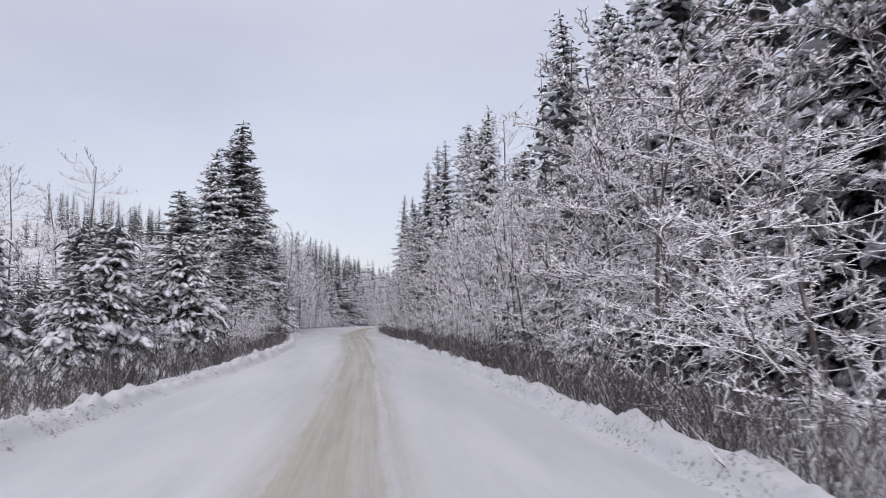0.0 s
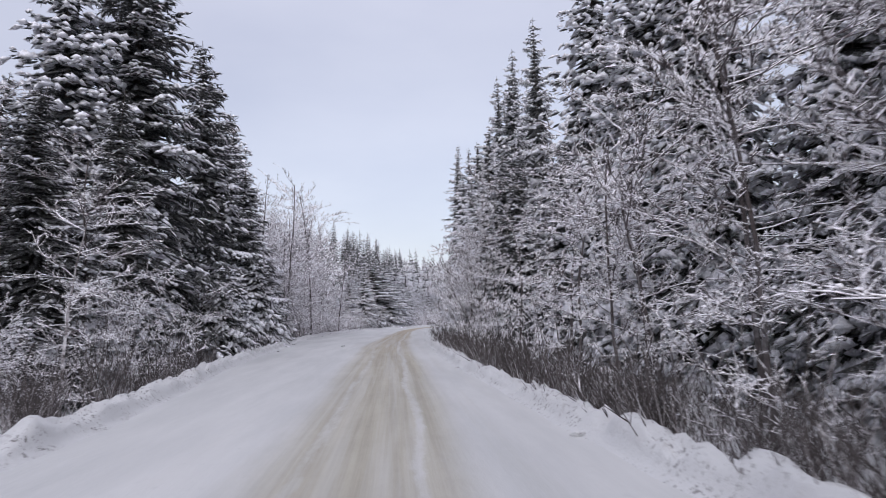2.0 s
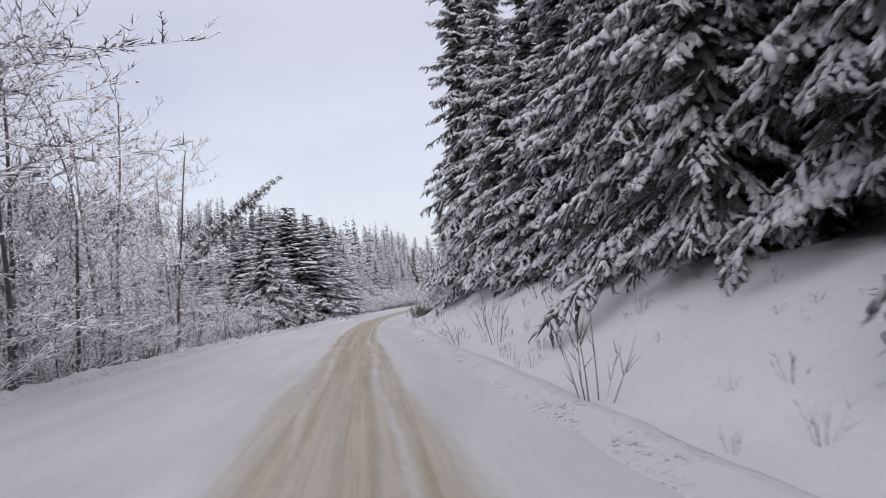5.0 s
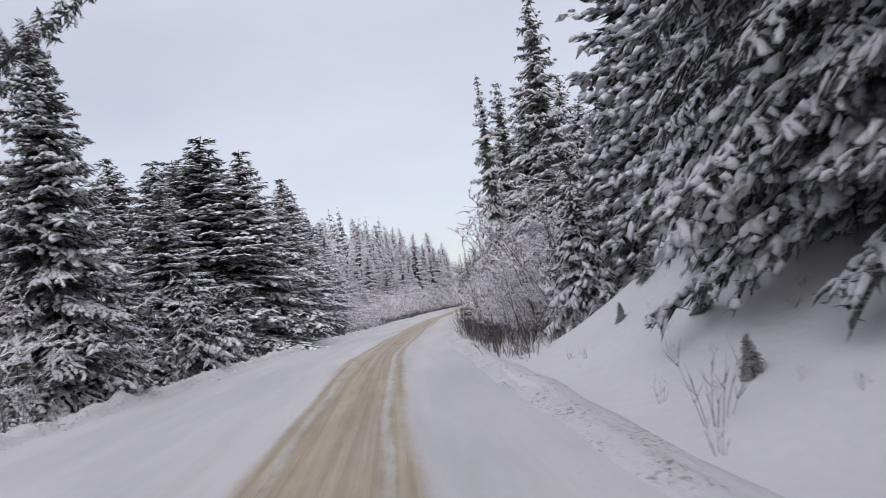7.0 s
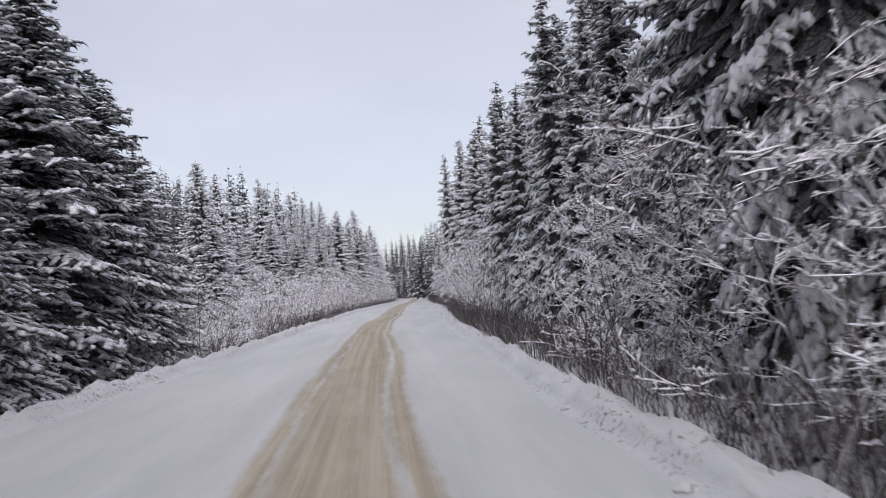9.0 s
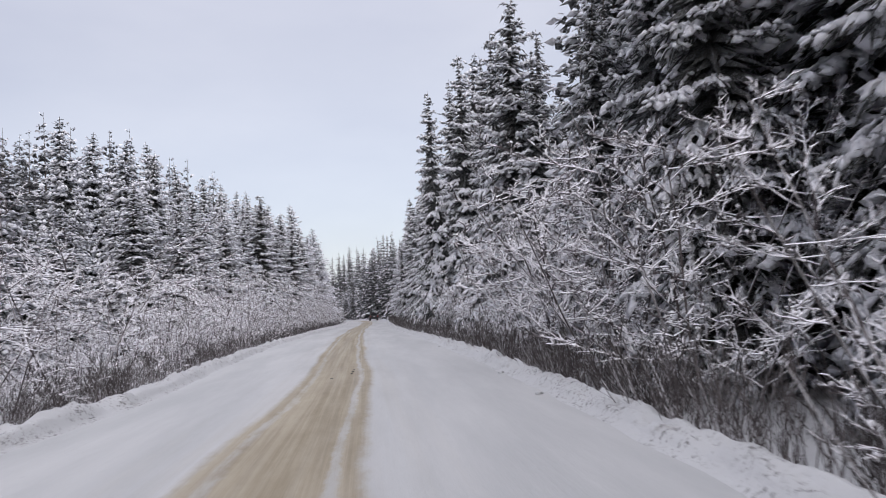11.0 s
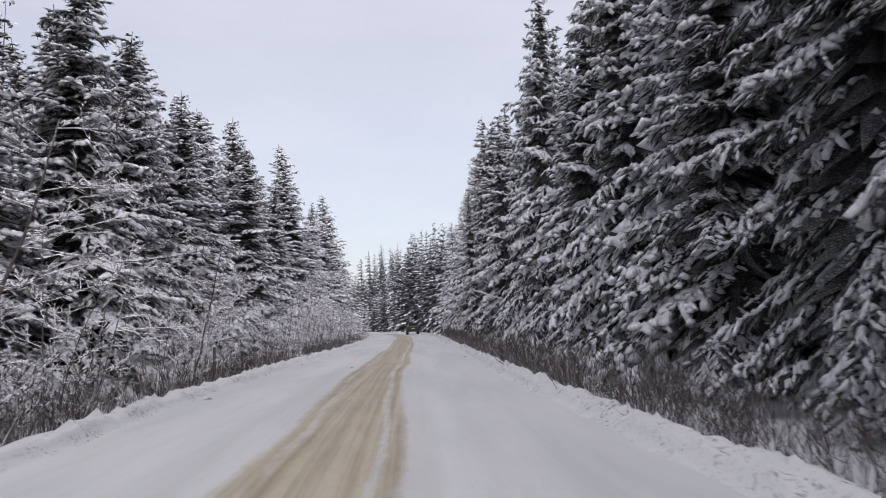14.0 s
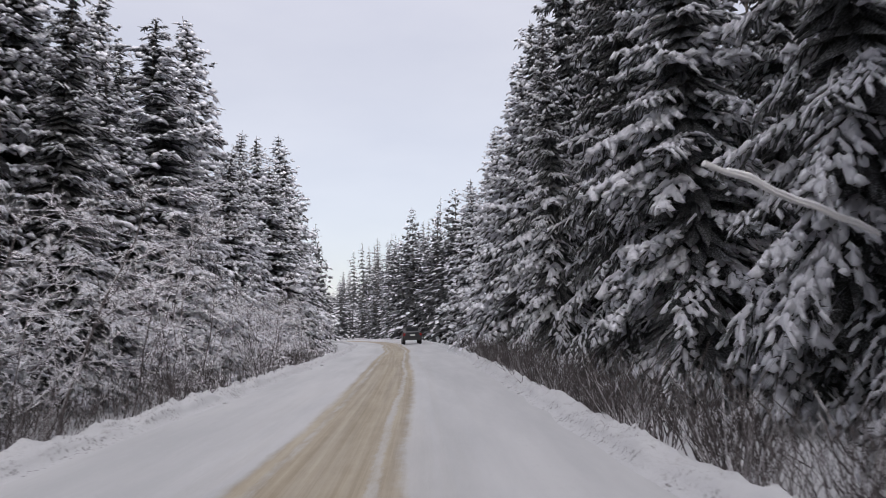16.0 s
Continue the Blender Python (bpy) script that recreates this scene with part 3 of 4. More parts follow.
def grow(soup, rng, p, way, length, r, level, plan, bent):
    """A limb in short pieces with side limbs, down to the finest twigs."""
    n = plan[level][0]
    q = p
    for i in range(n):
        way = (way + Vector((rng.uniform(-1, 1), rng.uniform(-1, 1), rng.uniform(-0.8, 0.9) + bent[level])) * (0.30 if level else 0.11 if n < 10 else 0.045)).normalized()
        nxt = q + way * (length / n)
        keep = 0.75 if level == 0 else 0.55
        ra, rb = r * (1 - keep * i / n), r * (1 - keep * (i + 1) / n)
        (soup if level == 0 else soup.fine).tube(q, nxt, ra, rb, 5 if level == 0 and r > 0.04 else 3)
        kids = plan[level + 1][1] / n
        if i / n >= plan[level][2]:
            for _ in range(int(kids) + (rng.random() < kids % 1)):
                g = rng.uniform(0, 6.283)
                out = Vector((math.cos(g), math.sin(g), rng.uniform(-0.1, 0.7)))
                if level or len(plan) == 2:
                    out = way * 0.9 + out * (0.85 if level else 0.5)
                out.normalize()
                at, size = q.lerp(nxt, rng.random()), length * plan[level + 1][3] * rng.uniform(0.6, 1.25) * (1 - 0.4 * i / n)
                thick = plan[level + 1][4] * rng.uniform(0.7, 1.25)
                if level + 2 == len(plan):
                    soup.fine.shoot(at, out, size, thick, rng, bent[level + 1])
                else:
                    grow(soup, rng, at, out, size, thick, level + 1, plan, bent)
        q = nxt


def frosted_tree(seed, height, stems, plan, bent, spread, thin=False):
    rng = random.Random(seed)
    soup = Soup()
    soup.fine = Soup()
    soup.fine.thin = thin
    for k in range(stems):
        g = 6.283 * k / stems + rng.uniform(-0.5, 0.5)
        lean = spread * rng.uniform(0.3, 1.2)
        way = Vector((math.cos(g) * lean, math.sin(g) * lean, 1)).normalized()
        foot = 0.04 * height * (stems > 1)
        grow(soup, rng, Vector((math.cos(g) * foot, math.sin(g) * foot, -0.4)), way, height * rng.uniform(0.7, 1.08), plan[0][4], 0, plan, bent)
    return soup


def make_spruce(name, label, *args):
    trunk, crown, snow = spruce(*args)
    root = new(name)
    root.empty_display_size = 0.5
    link_mesh("trunk", trunk.v, trunk.f, BARK, root)
    link_mesh("crown", crown.v, crown.f, NEEDLES, root)
    tagged(link_mesh("snow_load", snow.v, snow.f, SNOW_LOAD, root, "white fresh snow lying on the boughs", True), kind="stuff")
    return tagged(root, label, "spruce tree", "roadside spruces")


def make_twiggy(name, label, category, group, mat, *args):
    soup = frosted_tree(*args)
    root = new(name)
    root.empty_display_size = 0.3
    tagged(link_mesh("stem", soup.v, soup.f, STEM, root), kind="" if args[2] == 1 else "stuff")
    tagged(link_mesh("twig_crown", soup.fine.v, soup.fine.f, mat, root, smooth_shade=True), kind="stuff")
    return tagged(root, label, category, group)


used = set()


def put(proto, x, y, height_scale, width_scale, turn=None, lean=(0, 0), z=None, label=""):
    turn = (random.uniform(0, 360) if lean == (0, 0) else 0.0) if turn is None else turn
    zz = ground_z(x, y) if z is None else z
    m = pose(x, y, zz, lean[0], lean[1], turn) @ Matrix.Diagonal((width_scale, width_scale, height_scale, 1))
    if proto.name not in used:
        used.add(proto.name)
        proto.matrix_basis = m
        ob = proto
    else:
        s = proto.scale
        ob = copy_thing(proto, m @ Matrix.Diagonal((1 / s[0], 1 / s[1], 1 / s[2], 1)))
    return tagged(ob, label)


class Crowd:
    """Many far or tiny plants joined into one object of kind stuff."""
    def __init__(self, name, label, category, mats):
        self.name, self.label, self.category, self.mats = name, label, category, mats
        self.v, self.f, self.m, self.n = [], [], [], 0

    def plant(self, soups, x, y, height_scale, width_scale):
        a = random.uniform(0, 6.283)
        turn = np.array(((math.cos(a), -math.sin(a), 0), (math.sin(a), math.cos(a), 0), (0, 0, 1)))
        for k, soup in enumerate(soups):
            v = np.array(soup.v) * (width_scale, width_scale, height_scale) @ turn.T + (x, y, ground_z(x, y))
            self.v += v.tolist()
            self.f += [tuple(i + self.n for i in f) for f in soup.f]
            self.m += [k] * len(soup.f)
            self.n += len(soup.v)

    def finish(self):
        ob = link_mesh(self.name, self.v, self.f, self.mats[0])
        for m in self.mats[1:]:
            ob.data.materials.append(m)
        ob.data.polygons.foreach_set("material_index", np.array(self.m, dtype=np.int32))
        return tagged(ob, self.label, self.category, kind="stuff")


# spruces are made 18 m high and scaled to their places
near_spruce = [make_spruce("spruce_tree", "tall dark green spruce with snow-laden drooping boughs by the road", s, 18.0, r, 0.92, 6, 3, sh, 2, 0.08, hv) for s, r, sh, hv in ((1, 3.3, 0.97, 1.2), (2, 2.9, 1.0, 1.25), (3, 3.6, 0.95, 1.12), (4, 3.1, 0.98, 1.12))]
tall_spruce = [make_spruce("spruce_tree", "very tall dark spruce with thick snow on its drooping boughs", s, 27.0, r, 1.2, 6, 3, 0.93, 2, 0.08, hv) for s, r, hv in ((5, 4.0, 0.98), (6, 4.3, 0.88))]
dark_spruce = [make_spruce("spruce_tree", "tall dark spruce with little snow on its ragged boughs", s, 18.0, r, 0.75, 7, 3, 0.48, 2, 0.03, 0.85) for s, r in ((7, 3.3), (8, 3.0))]
full_spruce = [make_spruce("spruce_tree", "dense broad spruce speckled all over with snow by the road", s, 18.0, r, 0.78, 8, 3, 0.97, 2, 0.03, 1.1) for s, r in ((9, 3.5), (10, 3.9))]
mid_spruce = [make_spruce("spruce_tree", "tall snow-dusted dark spruce in the roadside forest", s, 18.0, r, 0.60, 7, 2, sh, 1, 0.03, 1.22) for s, r, sh in ((11, 3.4, 0.93), (12, 3.0, 1.0), (13, 3.7, 0.88), (14, 3.1, 0.95))]
far_spruce = [spruce(s, 18.0, r, 1.45, 6, 1, sh, 0) for s, r, sh in ((21, 3.3, 0.85), (22, 2.9, 0.95), (23, 3.6, 0.75))]
distant_spruce = [spruce(s, 18.0, r, 1.9, 5, 1, sh, 0) for s, r, sh in ((27, 3.3, 0.85), (28, 2.9, 0.95), (29, 3.6, 0.8))]
bend_spruce = [spruce(s, 18.0, r, 0.95, 7, 2, sh, 0) for s, r, sh in ((24, 3.2, 0.95), (25, 2.9, 1.0), (26, 3.5, 0.9))]
young_spruce = [make_spruce("young_spruce", "short young spruce thickly loaded with snow on the verge", s, 5.0, 1.5, 0.30, 6, 3, 0.95, 2, 0.03, 1.2) for s in (31, 32)]
forest = Crowd("far_spruce_forest", "dense far spruce forest dusted with snow on the hillside", "forest", (BARK, NEEDLES, SNOW_LOAD))

# plan rows: pieces, side limbs, bare share, length share, thickness
BIG = ((9, 0, 0.12, 0, 0.060), (6, 32, 0.05, 0.36, 0.019), (3, 11, 0.0, 0.36, 0.0125), (1, 10, 0, 0.28, 0.0125))
SMALL = ((6, 0, 0.1, 0, 0.026), (5, 11, 0.1, 0.34, 0.014), (3, 7, 0, 0.42, 0.012), (1, 5, 0, 0.38, 0.013))
BIG_FINE = ((9, 0, 0.08, 0, 0.060), (5, 34, 0.03, 0.37, 0.017), (3, 11, 0.0, 0.36, 0.012), (1, 14, 0, 0.30, 0.014))
SMALL_FINE = ((6, 0, 0.1, 0, 0.026), (5, 11, 0.1, 0.34, 0.013), (3, 8, 0, 0.40, 0.011), (1, 8, 0, 0.34, 0.014))
BIRCH = ((10, 0, 0.2, 0, 0.085), (5, 78, 0.1, 0.20, 0.013), (3, 9, 0, 0.42, 0.010), (1, 12, 0, 0.36, 0.012))
BUSH = ((3, 0, 0.1, 0, 0.010), (1, 11, 0, 0.32, 0.007))
frosted = [make_twiggy("frosted_tree", "leafless broadleaf tree with every twig coated in snow", "bare tree", "frosted trees", TWIG, s, 10.0, 1, BIG, (0.05, 0.05, -0.1, -0.2), 0.12) for s in (41, 42, 43)]
fine_frosted = [make_twiggy("frosted_tree", "leafless broadleaf tree with every twig coated in snow", "bare tree", "frosted trees", TWIG, s, 10.0, 1, BIG_FINE, (0.05, 0.05, -0.1, -0.2), 0.12, True) for s in (44, 45, 46)]
alder = [make_twiggy("frosted_alder", "many-stemmed leafless alder bush white with snow", "bare tree", "frosted trees", TWIG, s, 5.0, 5, SMALL, (0.1, 0.0, -0.1, -0.2), 0.55) for s in (51, 52, 53)]
fine_alder = [make_twiggy("frosted_alder", "many-stemmed leafless alder bush white with snow", "bare tree", "frosted trees", TWIG, s, 5.0, 5, SMALL_FINE, (0.1, 0.0, -0.1, -0.2), 0.55, True) for s in (54, 55, 56)]
birch = [make_twiggy("birch_tree", "slender leafless birch with pale frosted twigs above the bushes", "bare tree", "frosted trees", TWIG, s, 14.0, 1, BIRCH, (0.12, 0.45, 0.4, 0.3), 0.06, True) for s in (61, 62)]
bush = [make_twiggy("roadside_bush", "low bare brown bush with snow on its twigs", "bush", "roadside bushes", BRUSH, s, 1.5, 15, BUSH, (0.1, 0.3, 0.1), 0.38) for s in (71, 72, 73)]
brush_soup = [frosted_tree(s, 1.4, 8, ((2, 0, 0.1, 0, 0.010), (1, 7, 0, 0.38, 0.008)), (0.1, 0.3), 0.4, True) for s in (74, 75, 76)]
thicket = Crowd("brush_thicket", "thicket of bare brown brush stems along the snowy verges", "brush", (STEM, BRUSH))

taken, counted = [], [0]


def free(x, y, d):
    return all((x - a) ** 2 + (y - c) ** 2 > d * d for a, c in taken)


def spruce_at(x, y, top, wide=1.0, lean=(0, 0), label="", rank=None, shift=0):
    """rank: near, mid or far; by default from the distance to the driven line."""
    s = (top - ground_z(x, y)) / 18.0
    side = abs(x - float(road_x(y)))
    if rank is None:
        rank = 2 if side < (10.6 if x > float(road_x(y)) else 12.0) and 0 < y < 335 else 1 if side < 26 and y < 370 else 0
    if rank == 0 or counted[0] >= 335:
        forest.plant((bend_spruce if 330 < y < 425 and -30 < x < 45 else distant_spruce if y > 450 or side > 34 else far_spruce)[shift % 3], x, y, s, wide * (0.4 + 0.6 * s))
    else:
        kind = near_spruce if rank == 2 else mid_spruce
        if rank == 2 and y < 98 and (x < float(road_x(y)) or y < 83) or rank == 2 and y > 282 and x > float(road_x(y)) and s < 1.25 and int(x * 7 + y * 3) % 4 == 0:
            kind = dark_spruce
        elif x < float(road_x(y)) and 138 < y < 202 and side < 16:
            kind = full_spruce
        elif rank == 2 and s > 1.2 and x > float(road_x(y)):
            kind, s = tall_spruce, s / 1.5
        gap = side - float(right_w(y) if x > float(road_x(y)) else left_w(y))
        wide = min(wide, max(0.5, (gap + (0.15 if x < float(road_x(y)) else -0.4)) / (3.4 if x < float(road_x(y)) else 3.0) / (0.4 + 0.6 * s)))
        put(kind[(int(abs(x * 7 + y * 3)) + shift) % len(kind)], x, y, s, wide * (0.80 if rank == 2 and x > float(road_x(y)) else 1.12) * (0.4 + 0.6 * s), lean=lean, label=label)
        counted[0] += 1
    taken.append((x, y))


# landmark spruces: place, height of the top, relative width
for x, y, top, wide in (
        (-18.9, 68.0, 20.4, 1.35), (-20.2, 64.6, 16.8, 1.15), (-22.2, 63.8, 11.3, 1.0), (-16.5, 46.5, 9.8, 1.3), (-24, 94.1, 18.5, 1.1), (-20.6, 80, 18.6, 1.15), (-22.4, 51, 7.9, 1.1),
        (-21.5, 86, 15.5, 1.2), (-19.5, 84.5, 11.5, 1.2), (-22.5, 90, 16.0, 1.1), (-18.3, 82.8, 6.4, 1.2), (-21.2, 95.2, 6.6, 1.2), (-13.2, 29, 5.4, 1.3),
        (-22.2, 150, 9.9, 1.7), (-28.7, 171, 11.6, 1.2), (-26.4, 171, 11.2, 1.2), (-22.4, 183, 8.0, 1.25), (-21.8, 178, 7.0, 1.1),
        (-22.3, 174.1, 11.9, 1.9), (-24.4, 173.6, 12.8, 1.9), (-27.0, 176.5, 12.4, 1.8), (-21.3, 180.5, 9.6, 1.25), (-23.8, 179.0, 11.2, 1.6), (-23.3, 194, 13.9, 1.3), (-22.8, 200.3, 11.8, 1.2), (-26.3, 245, 16.6, 1.0),
        (-2.8, 368, 21.0, 1.1), (-4.2, 359, 18.6, 1.0), (-7.5, 344.5, 22.8, 1.15), (-14.9, 336, 24, 1.0), (-11.8, 340, 22.3, 1.0), (-17.0, 341, 25.0, 1.0), (-9.5, 335, 17.2, 1.0), (-1.7, 380, 19.6, 1.0), (1.0, 402, 17.2, 1.0),
        (-28.6, 274.9, 20.6, 1.0), (-27.7, 280.8, 20.7, 1.0), (-30.8, 285.6, 22.4, 1.0), (-28.5, 307.2, 27.6, 1.0), (-20.9, 336.4, 27.9, 1.0), (8.7, 299.2, 21.0, 1.0), (10.9, 314.2, 18.3, 1.0), (10.2, 316.4, 17.7, 1.0), (13.4, 336.1, 19.6, 1.0), (-24.8, 312.3, 24.9, 1.0), (-21.4, 305.9, 19.6, 1.1), (-21.3, 324, 24.4, 1.0), (-18.7, 319.6, 21.0, 1.1), (-24.6, 295, 22.9, 1.0), (-22.1, 299.4, 21.4, 1.0), (-17.6, 303.3, 16.6, 1.1), (-20, 293.6, 16.5, 1.1), (-23.4, 322, 26.6, 1.0), (-19.0, 331, 24.5, 1.0), (-27.2, 287, 22.0, 1.0), (-34.2, 290, 25, 1.0), (-33, 280, 20.5, 1.0), (-30.7, 305, 27, 1.0), (-22.6, 269, 17, 1.0), (-23.7, 292, 21.2, 1.0), (-25.3, 302, 24.0, 1.0),
        (9.5, 311.5, 16.7, 1.2), (8.6, 300.7, 17.3, 0.95), (8.8, 320, 12.8, 1.1), (11.3, 324, 20.2, 1.1), (14.4, 349.5, 14.7, 1.0), (27.2, 447, 29, 1.0), (19.3, 536, 29, 1.0),
        (9.8, 277.4, 28, 1.1), (5.8, 271.0, 23.1, 1.1), (1.2, 240, 17.5, 1.2), (2.4, 255, 19.6, 1.1), (2.2, 264, 19.8, 1.1), (-3.6, 199, 14.6, 1.0), (-1.4, 219, 15.3, 1.1), (-7.7, 175.8, 15.3, 0.75), (-4.9, 171, 18.0, 1.1),
        (-2.0, 107.5, 25, 1.0), (-0.6, 105.5, 27, 1.0), (0.5, 92.2, 24.5, 1.05), (3.0, 79.2, 23.3, 1.1), (9.6, 56, 26.0, 1.1), (12.6, 55, 26.5, 1.1), (13.6, 49, 25.0, 1.1), (11.5, 61, 22.5, 1.1), (-6.9, 135.2, 25, 1.0), (-5.5, 136.5, 24.7, 1.0), (-6.0, 128.5, 20.0, 1.0)):
    spruce_at(x, y, top, wide)
put(dark_spruce[0], -38.9, 152.6, 1.28, 0.62, lean=(0, 52), label="slim dark spruce leaning over the young trees")
put(young_spruce[0], -7.95, 153.4, 0.96, 0.78)
taken.append((-7.95, 153.4))

# taller trees standing behind the bright alders
for y in (213.5, 218.5, 223.5, 228.5, 234):
    x = float(road_x(y)) + float(right_w(y)) + 8.6
    spruce_at(x, y, ground_z(x, y) + 19.5, 1.15, rank=1, shift=int(y))

rng = random.Random(5)
# forest wall on the right-hand side: an edge row, then the depth behind it
for i in range(900):
    edge = i < 420
    y = rng.uniform(12, 400)
    d = rng.uniform(4.4, 7.2) if edge else rng.uniform(7, 15)
    if y < 72:
        d += 4.0
    if y > 200:
        d += 0.6
    if 146 < y < 168:
        d += 2.4
    x = float(road_x(y)) + float(right_w(y)) + d
    if free(x, y, 2.5 if edge else 2.9):
        spruce_at(x, y, ground_z(x, y) + rng.uniform(10, 18) + 3.0 * (d > 8 or y > 205), rng.uniform(0.9, 1.25), rank=None if d < 7.6 else 1 if d < 11 and rng.random() < 0.7 else 0, shift=i) if d < 11.5 or y > 300 else None
# trees leaning out over the cutting
for i in range(26):
    y = 86 + 3.1 * i
    x = float(road_x(y)) + float(right_w(y)) + 5.0 + 1.2 * rng.random() + 2.6 * (146 < y < 168)
    if free(x, y, 1.5):
        spruce_at(x, y, ground_z(x, y) + rng.uniform(11, 17), rng.uniform(0.95, 1.2), shift=i)
# forest on the left-hand side
for i in range(1500):
    edge = i < 420
    y = rng.uniform(14, 400)
    d = rng.uniform(4.0, 8.0) if edge else 8 + 52 * rng.random() ** 1.4
    if y > 205:
        d += 1.8
    if y < 150 and d > 34:
        continue
    if 94 < y < 148 and d < 15 or 204 < y < 262 and d < 13 or y < 55 and d < 16:
        continue
    x = float(road_x(y)) - float(left_w(y)) - d
    low, high = (6, 11) if y < 225 else (9, 13) if y < 285 else (12, 18) if d < 13 else (15, 22)
    if y < 60:
        low, high = 5, 9
    if 88 < y < 150:
        low, high = 7, 12
    if free(x, y, 2.7 if d < 14 else 3.6):
        spruce_at(x, y, ground_z(x, y) + rng.uniform(low, high), rng.uniform(0.9, 1.25), rank=None if d < 10 else 1 if d < 16 else 0, shift=i)
# far forest closing the view and the hillside
for i in range(850):
    y = 395 + 480 * rng.random() ** 1.6
    x = rng.uniform(-230, 150) if i % 3 else rng.uniform(-60, 50)
    lat = x - float(road_x(y))
    if -11 < lat < 7 and y < 520 or not free(x, y, 3.4):
        continue
    tall = rng.uniform(14, 22) if x > 14 or x < -30 else rng.uniform(8, 13)
    spruce_at(x, y, ground_z(x, y) + tall, rng.uniform(1.0, 1.4), rank=0, shift=i)
# the close stand behind the bend
for i in range(300):
    y, x = rng.uniform(385, 480), rng.uniform(-45, 60)
    lat = x - float(road_x(y))
    if -9 < lat < 6.5 or not free(x, y, 2.4):
        continue
    spruce_at(x, y, ground_z(x, y) + (rng.uniform(12, 19) if x > 14 or x < -12 else rng.uniform(7, 12)), rng.uniform(1.1, 1.5), rank=0, shift=i)
# the wooded slope far out on the left
for i in range(150):
    y, x = rng.uniform(60, 420), -45 - 150 * rng.random()
    if free(x, y, 4.0):
        spruce_at(x, y, ground_z(x, y) + rng.uniform(11, 17), rng.uniform(1.1, 1.5), rank=0, shift=i)
forest.finish()

# frosted broadleaf trees and alders
for y, d, s in ((6, 4.5, 1.0), (9.5, 2.8, 0.8), (11, 6.0, 1.3), (13.5, 3.6, 1.0), (14.5, 7.5, 1.4), (161, 3.4, 0.5), (163.5, 4.6, 0.6), (16, 3.2, 1.0), (18, 4.6, 1.2), (20.5, 3.4, 0.9), (24.5, 5.6, 1.35), (29, 4.4, 1.1), (31.5, 3.3, 0.85), (35.5, 5.6, 1.3), (37, 3.9, 1.0), (41, 5.4, 1.25), (44.5, 3.2, 0.9), (47.5, 4.8, 1.2), (52, 5.0, 1.2), (54, 4.0, 1.0), (58, 5.0, 1.15), (64.5, 4.6, 1.0), (171, 2.6, 0.5), (175, 3.0, 0.55), (179.5, 2.8, 0.55), (22, 4.5, 1.25), (27, 3.2, 0.9), (33, 4.4, 1.2), (38, 3.0, 0.85), (43, 4.2, 1.1), (49, 3.6, 1.0), (55, 3.2, 0.8), (61, 4.0, 1.0), (69, 3.6, 0.85), (78, 4.2, 1.0), (80, 3.4, 1.1), (82, 4.8, 1.35), (84, 3.6, 1.0), (86.5, 4.0, 1.15), (84.5, 2.9, 0.95), (88.5, 3.0, 0.9), (30, 6.5, 1.35), (46, 6.5, 1.25), (19, 6.5, 1.3),
                (183, 4.0, 0.9), (188, 5.0, 1.0), (224, 3.3, 0.8), (227.5, 4.0, 1.0), (231, 3.5, 0.85), (238, 3.8, 0.9), (218, 5.4, 0.8), (235, 5.0, 0.75), (249, 4.6, 0.7), (262, 4.0, 0.6), (330, 5, 0.8)):
    x = float(road_x(y)) + float(right_w(y)) + d
    put(frosted[int(y) % 3], x, y, s, s * 1.1)
for y, d, s in ((157.6, 4.6, 1.2), (159.2, 5.0, 1.4), (160.6, 4.1, 1.3), (162.0, 5.0, 1.55), (163.4, 4.2, 1.4), (165.0, 4.9, 1.5), (84.2, 3.3, 1.4), (85.8, 3.8, 1.55), (87.4, 3.1, 1.4), (219.5, 3.3, 1.6), (222.5, 3.5, 1.7), (78.6, 3.0, 1.3), (80.2, 3.6, 1.5), (81.6, 2.8, 1.2), (82.8, 3.9, 1.5), (8, 2.6, 0.8), (12, 2.4, 0.7), (15.5, 2.6, 0.8), (159.5, 3.0, 0.9), (162.5, 2.8, 0.8), (166, 2.0, 0.75), (168.5, 2.6, 0.95), (172, 2.0, 0.8), (174.5, 2.4, 0.9), (180.5, 2.2, 0.8), (184, 2.4, 0.75), (20, 2.6, 0.8), (25, 3.0, 0.9), (30, 2.6, 0.6), (36, 2.8, 0.7), (41, 3.0, 0.8), (46, 2.2, 0.6), (52, 2.6, 0.7), (58, 2.4, 0.7), (66, 2.6, 0.65), (75, 2.2, 0.5), (178, 3.0, 0.6), (206, 3.0, 0.9), (211, 2.8, 1.0), (216, 2.8, 1.2), (221, 3, 1.3), (226, 3.0, 1.4), (229, 4, 1.5), (234, 3.6, 1.4), (239, 4, 1.4), (244, 3.4, 1.2), (251, 3.2, 1.1),
                (231, 2.6, 0.8), (236, 2.6, 0.8), (241, 2.6, 0.8), (246, 2.4, 0.7), (256, 2.6, 0.6)):
    x = float(road_x(y)) + float(right_w(y)) + d
    put(alder[int(y) % 3], x, y, s, s * 1.1)
for k in range(30):
    y = 90 + 2.0 * k
    x = float(road_x(y)) - float(left_w(y)) - (2.2, 6.5, 3.6, 9.5)[k % 4] - rng.uniform(0, 1.5)
    s = (0.65, 1.15, 0.8, 1.4)[k % 4] * (1.0 if y < 122 else 0.75)
    put(fine_frosted[k % 3], x, y, s, s * 1.3)
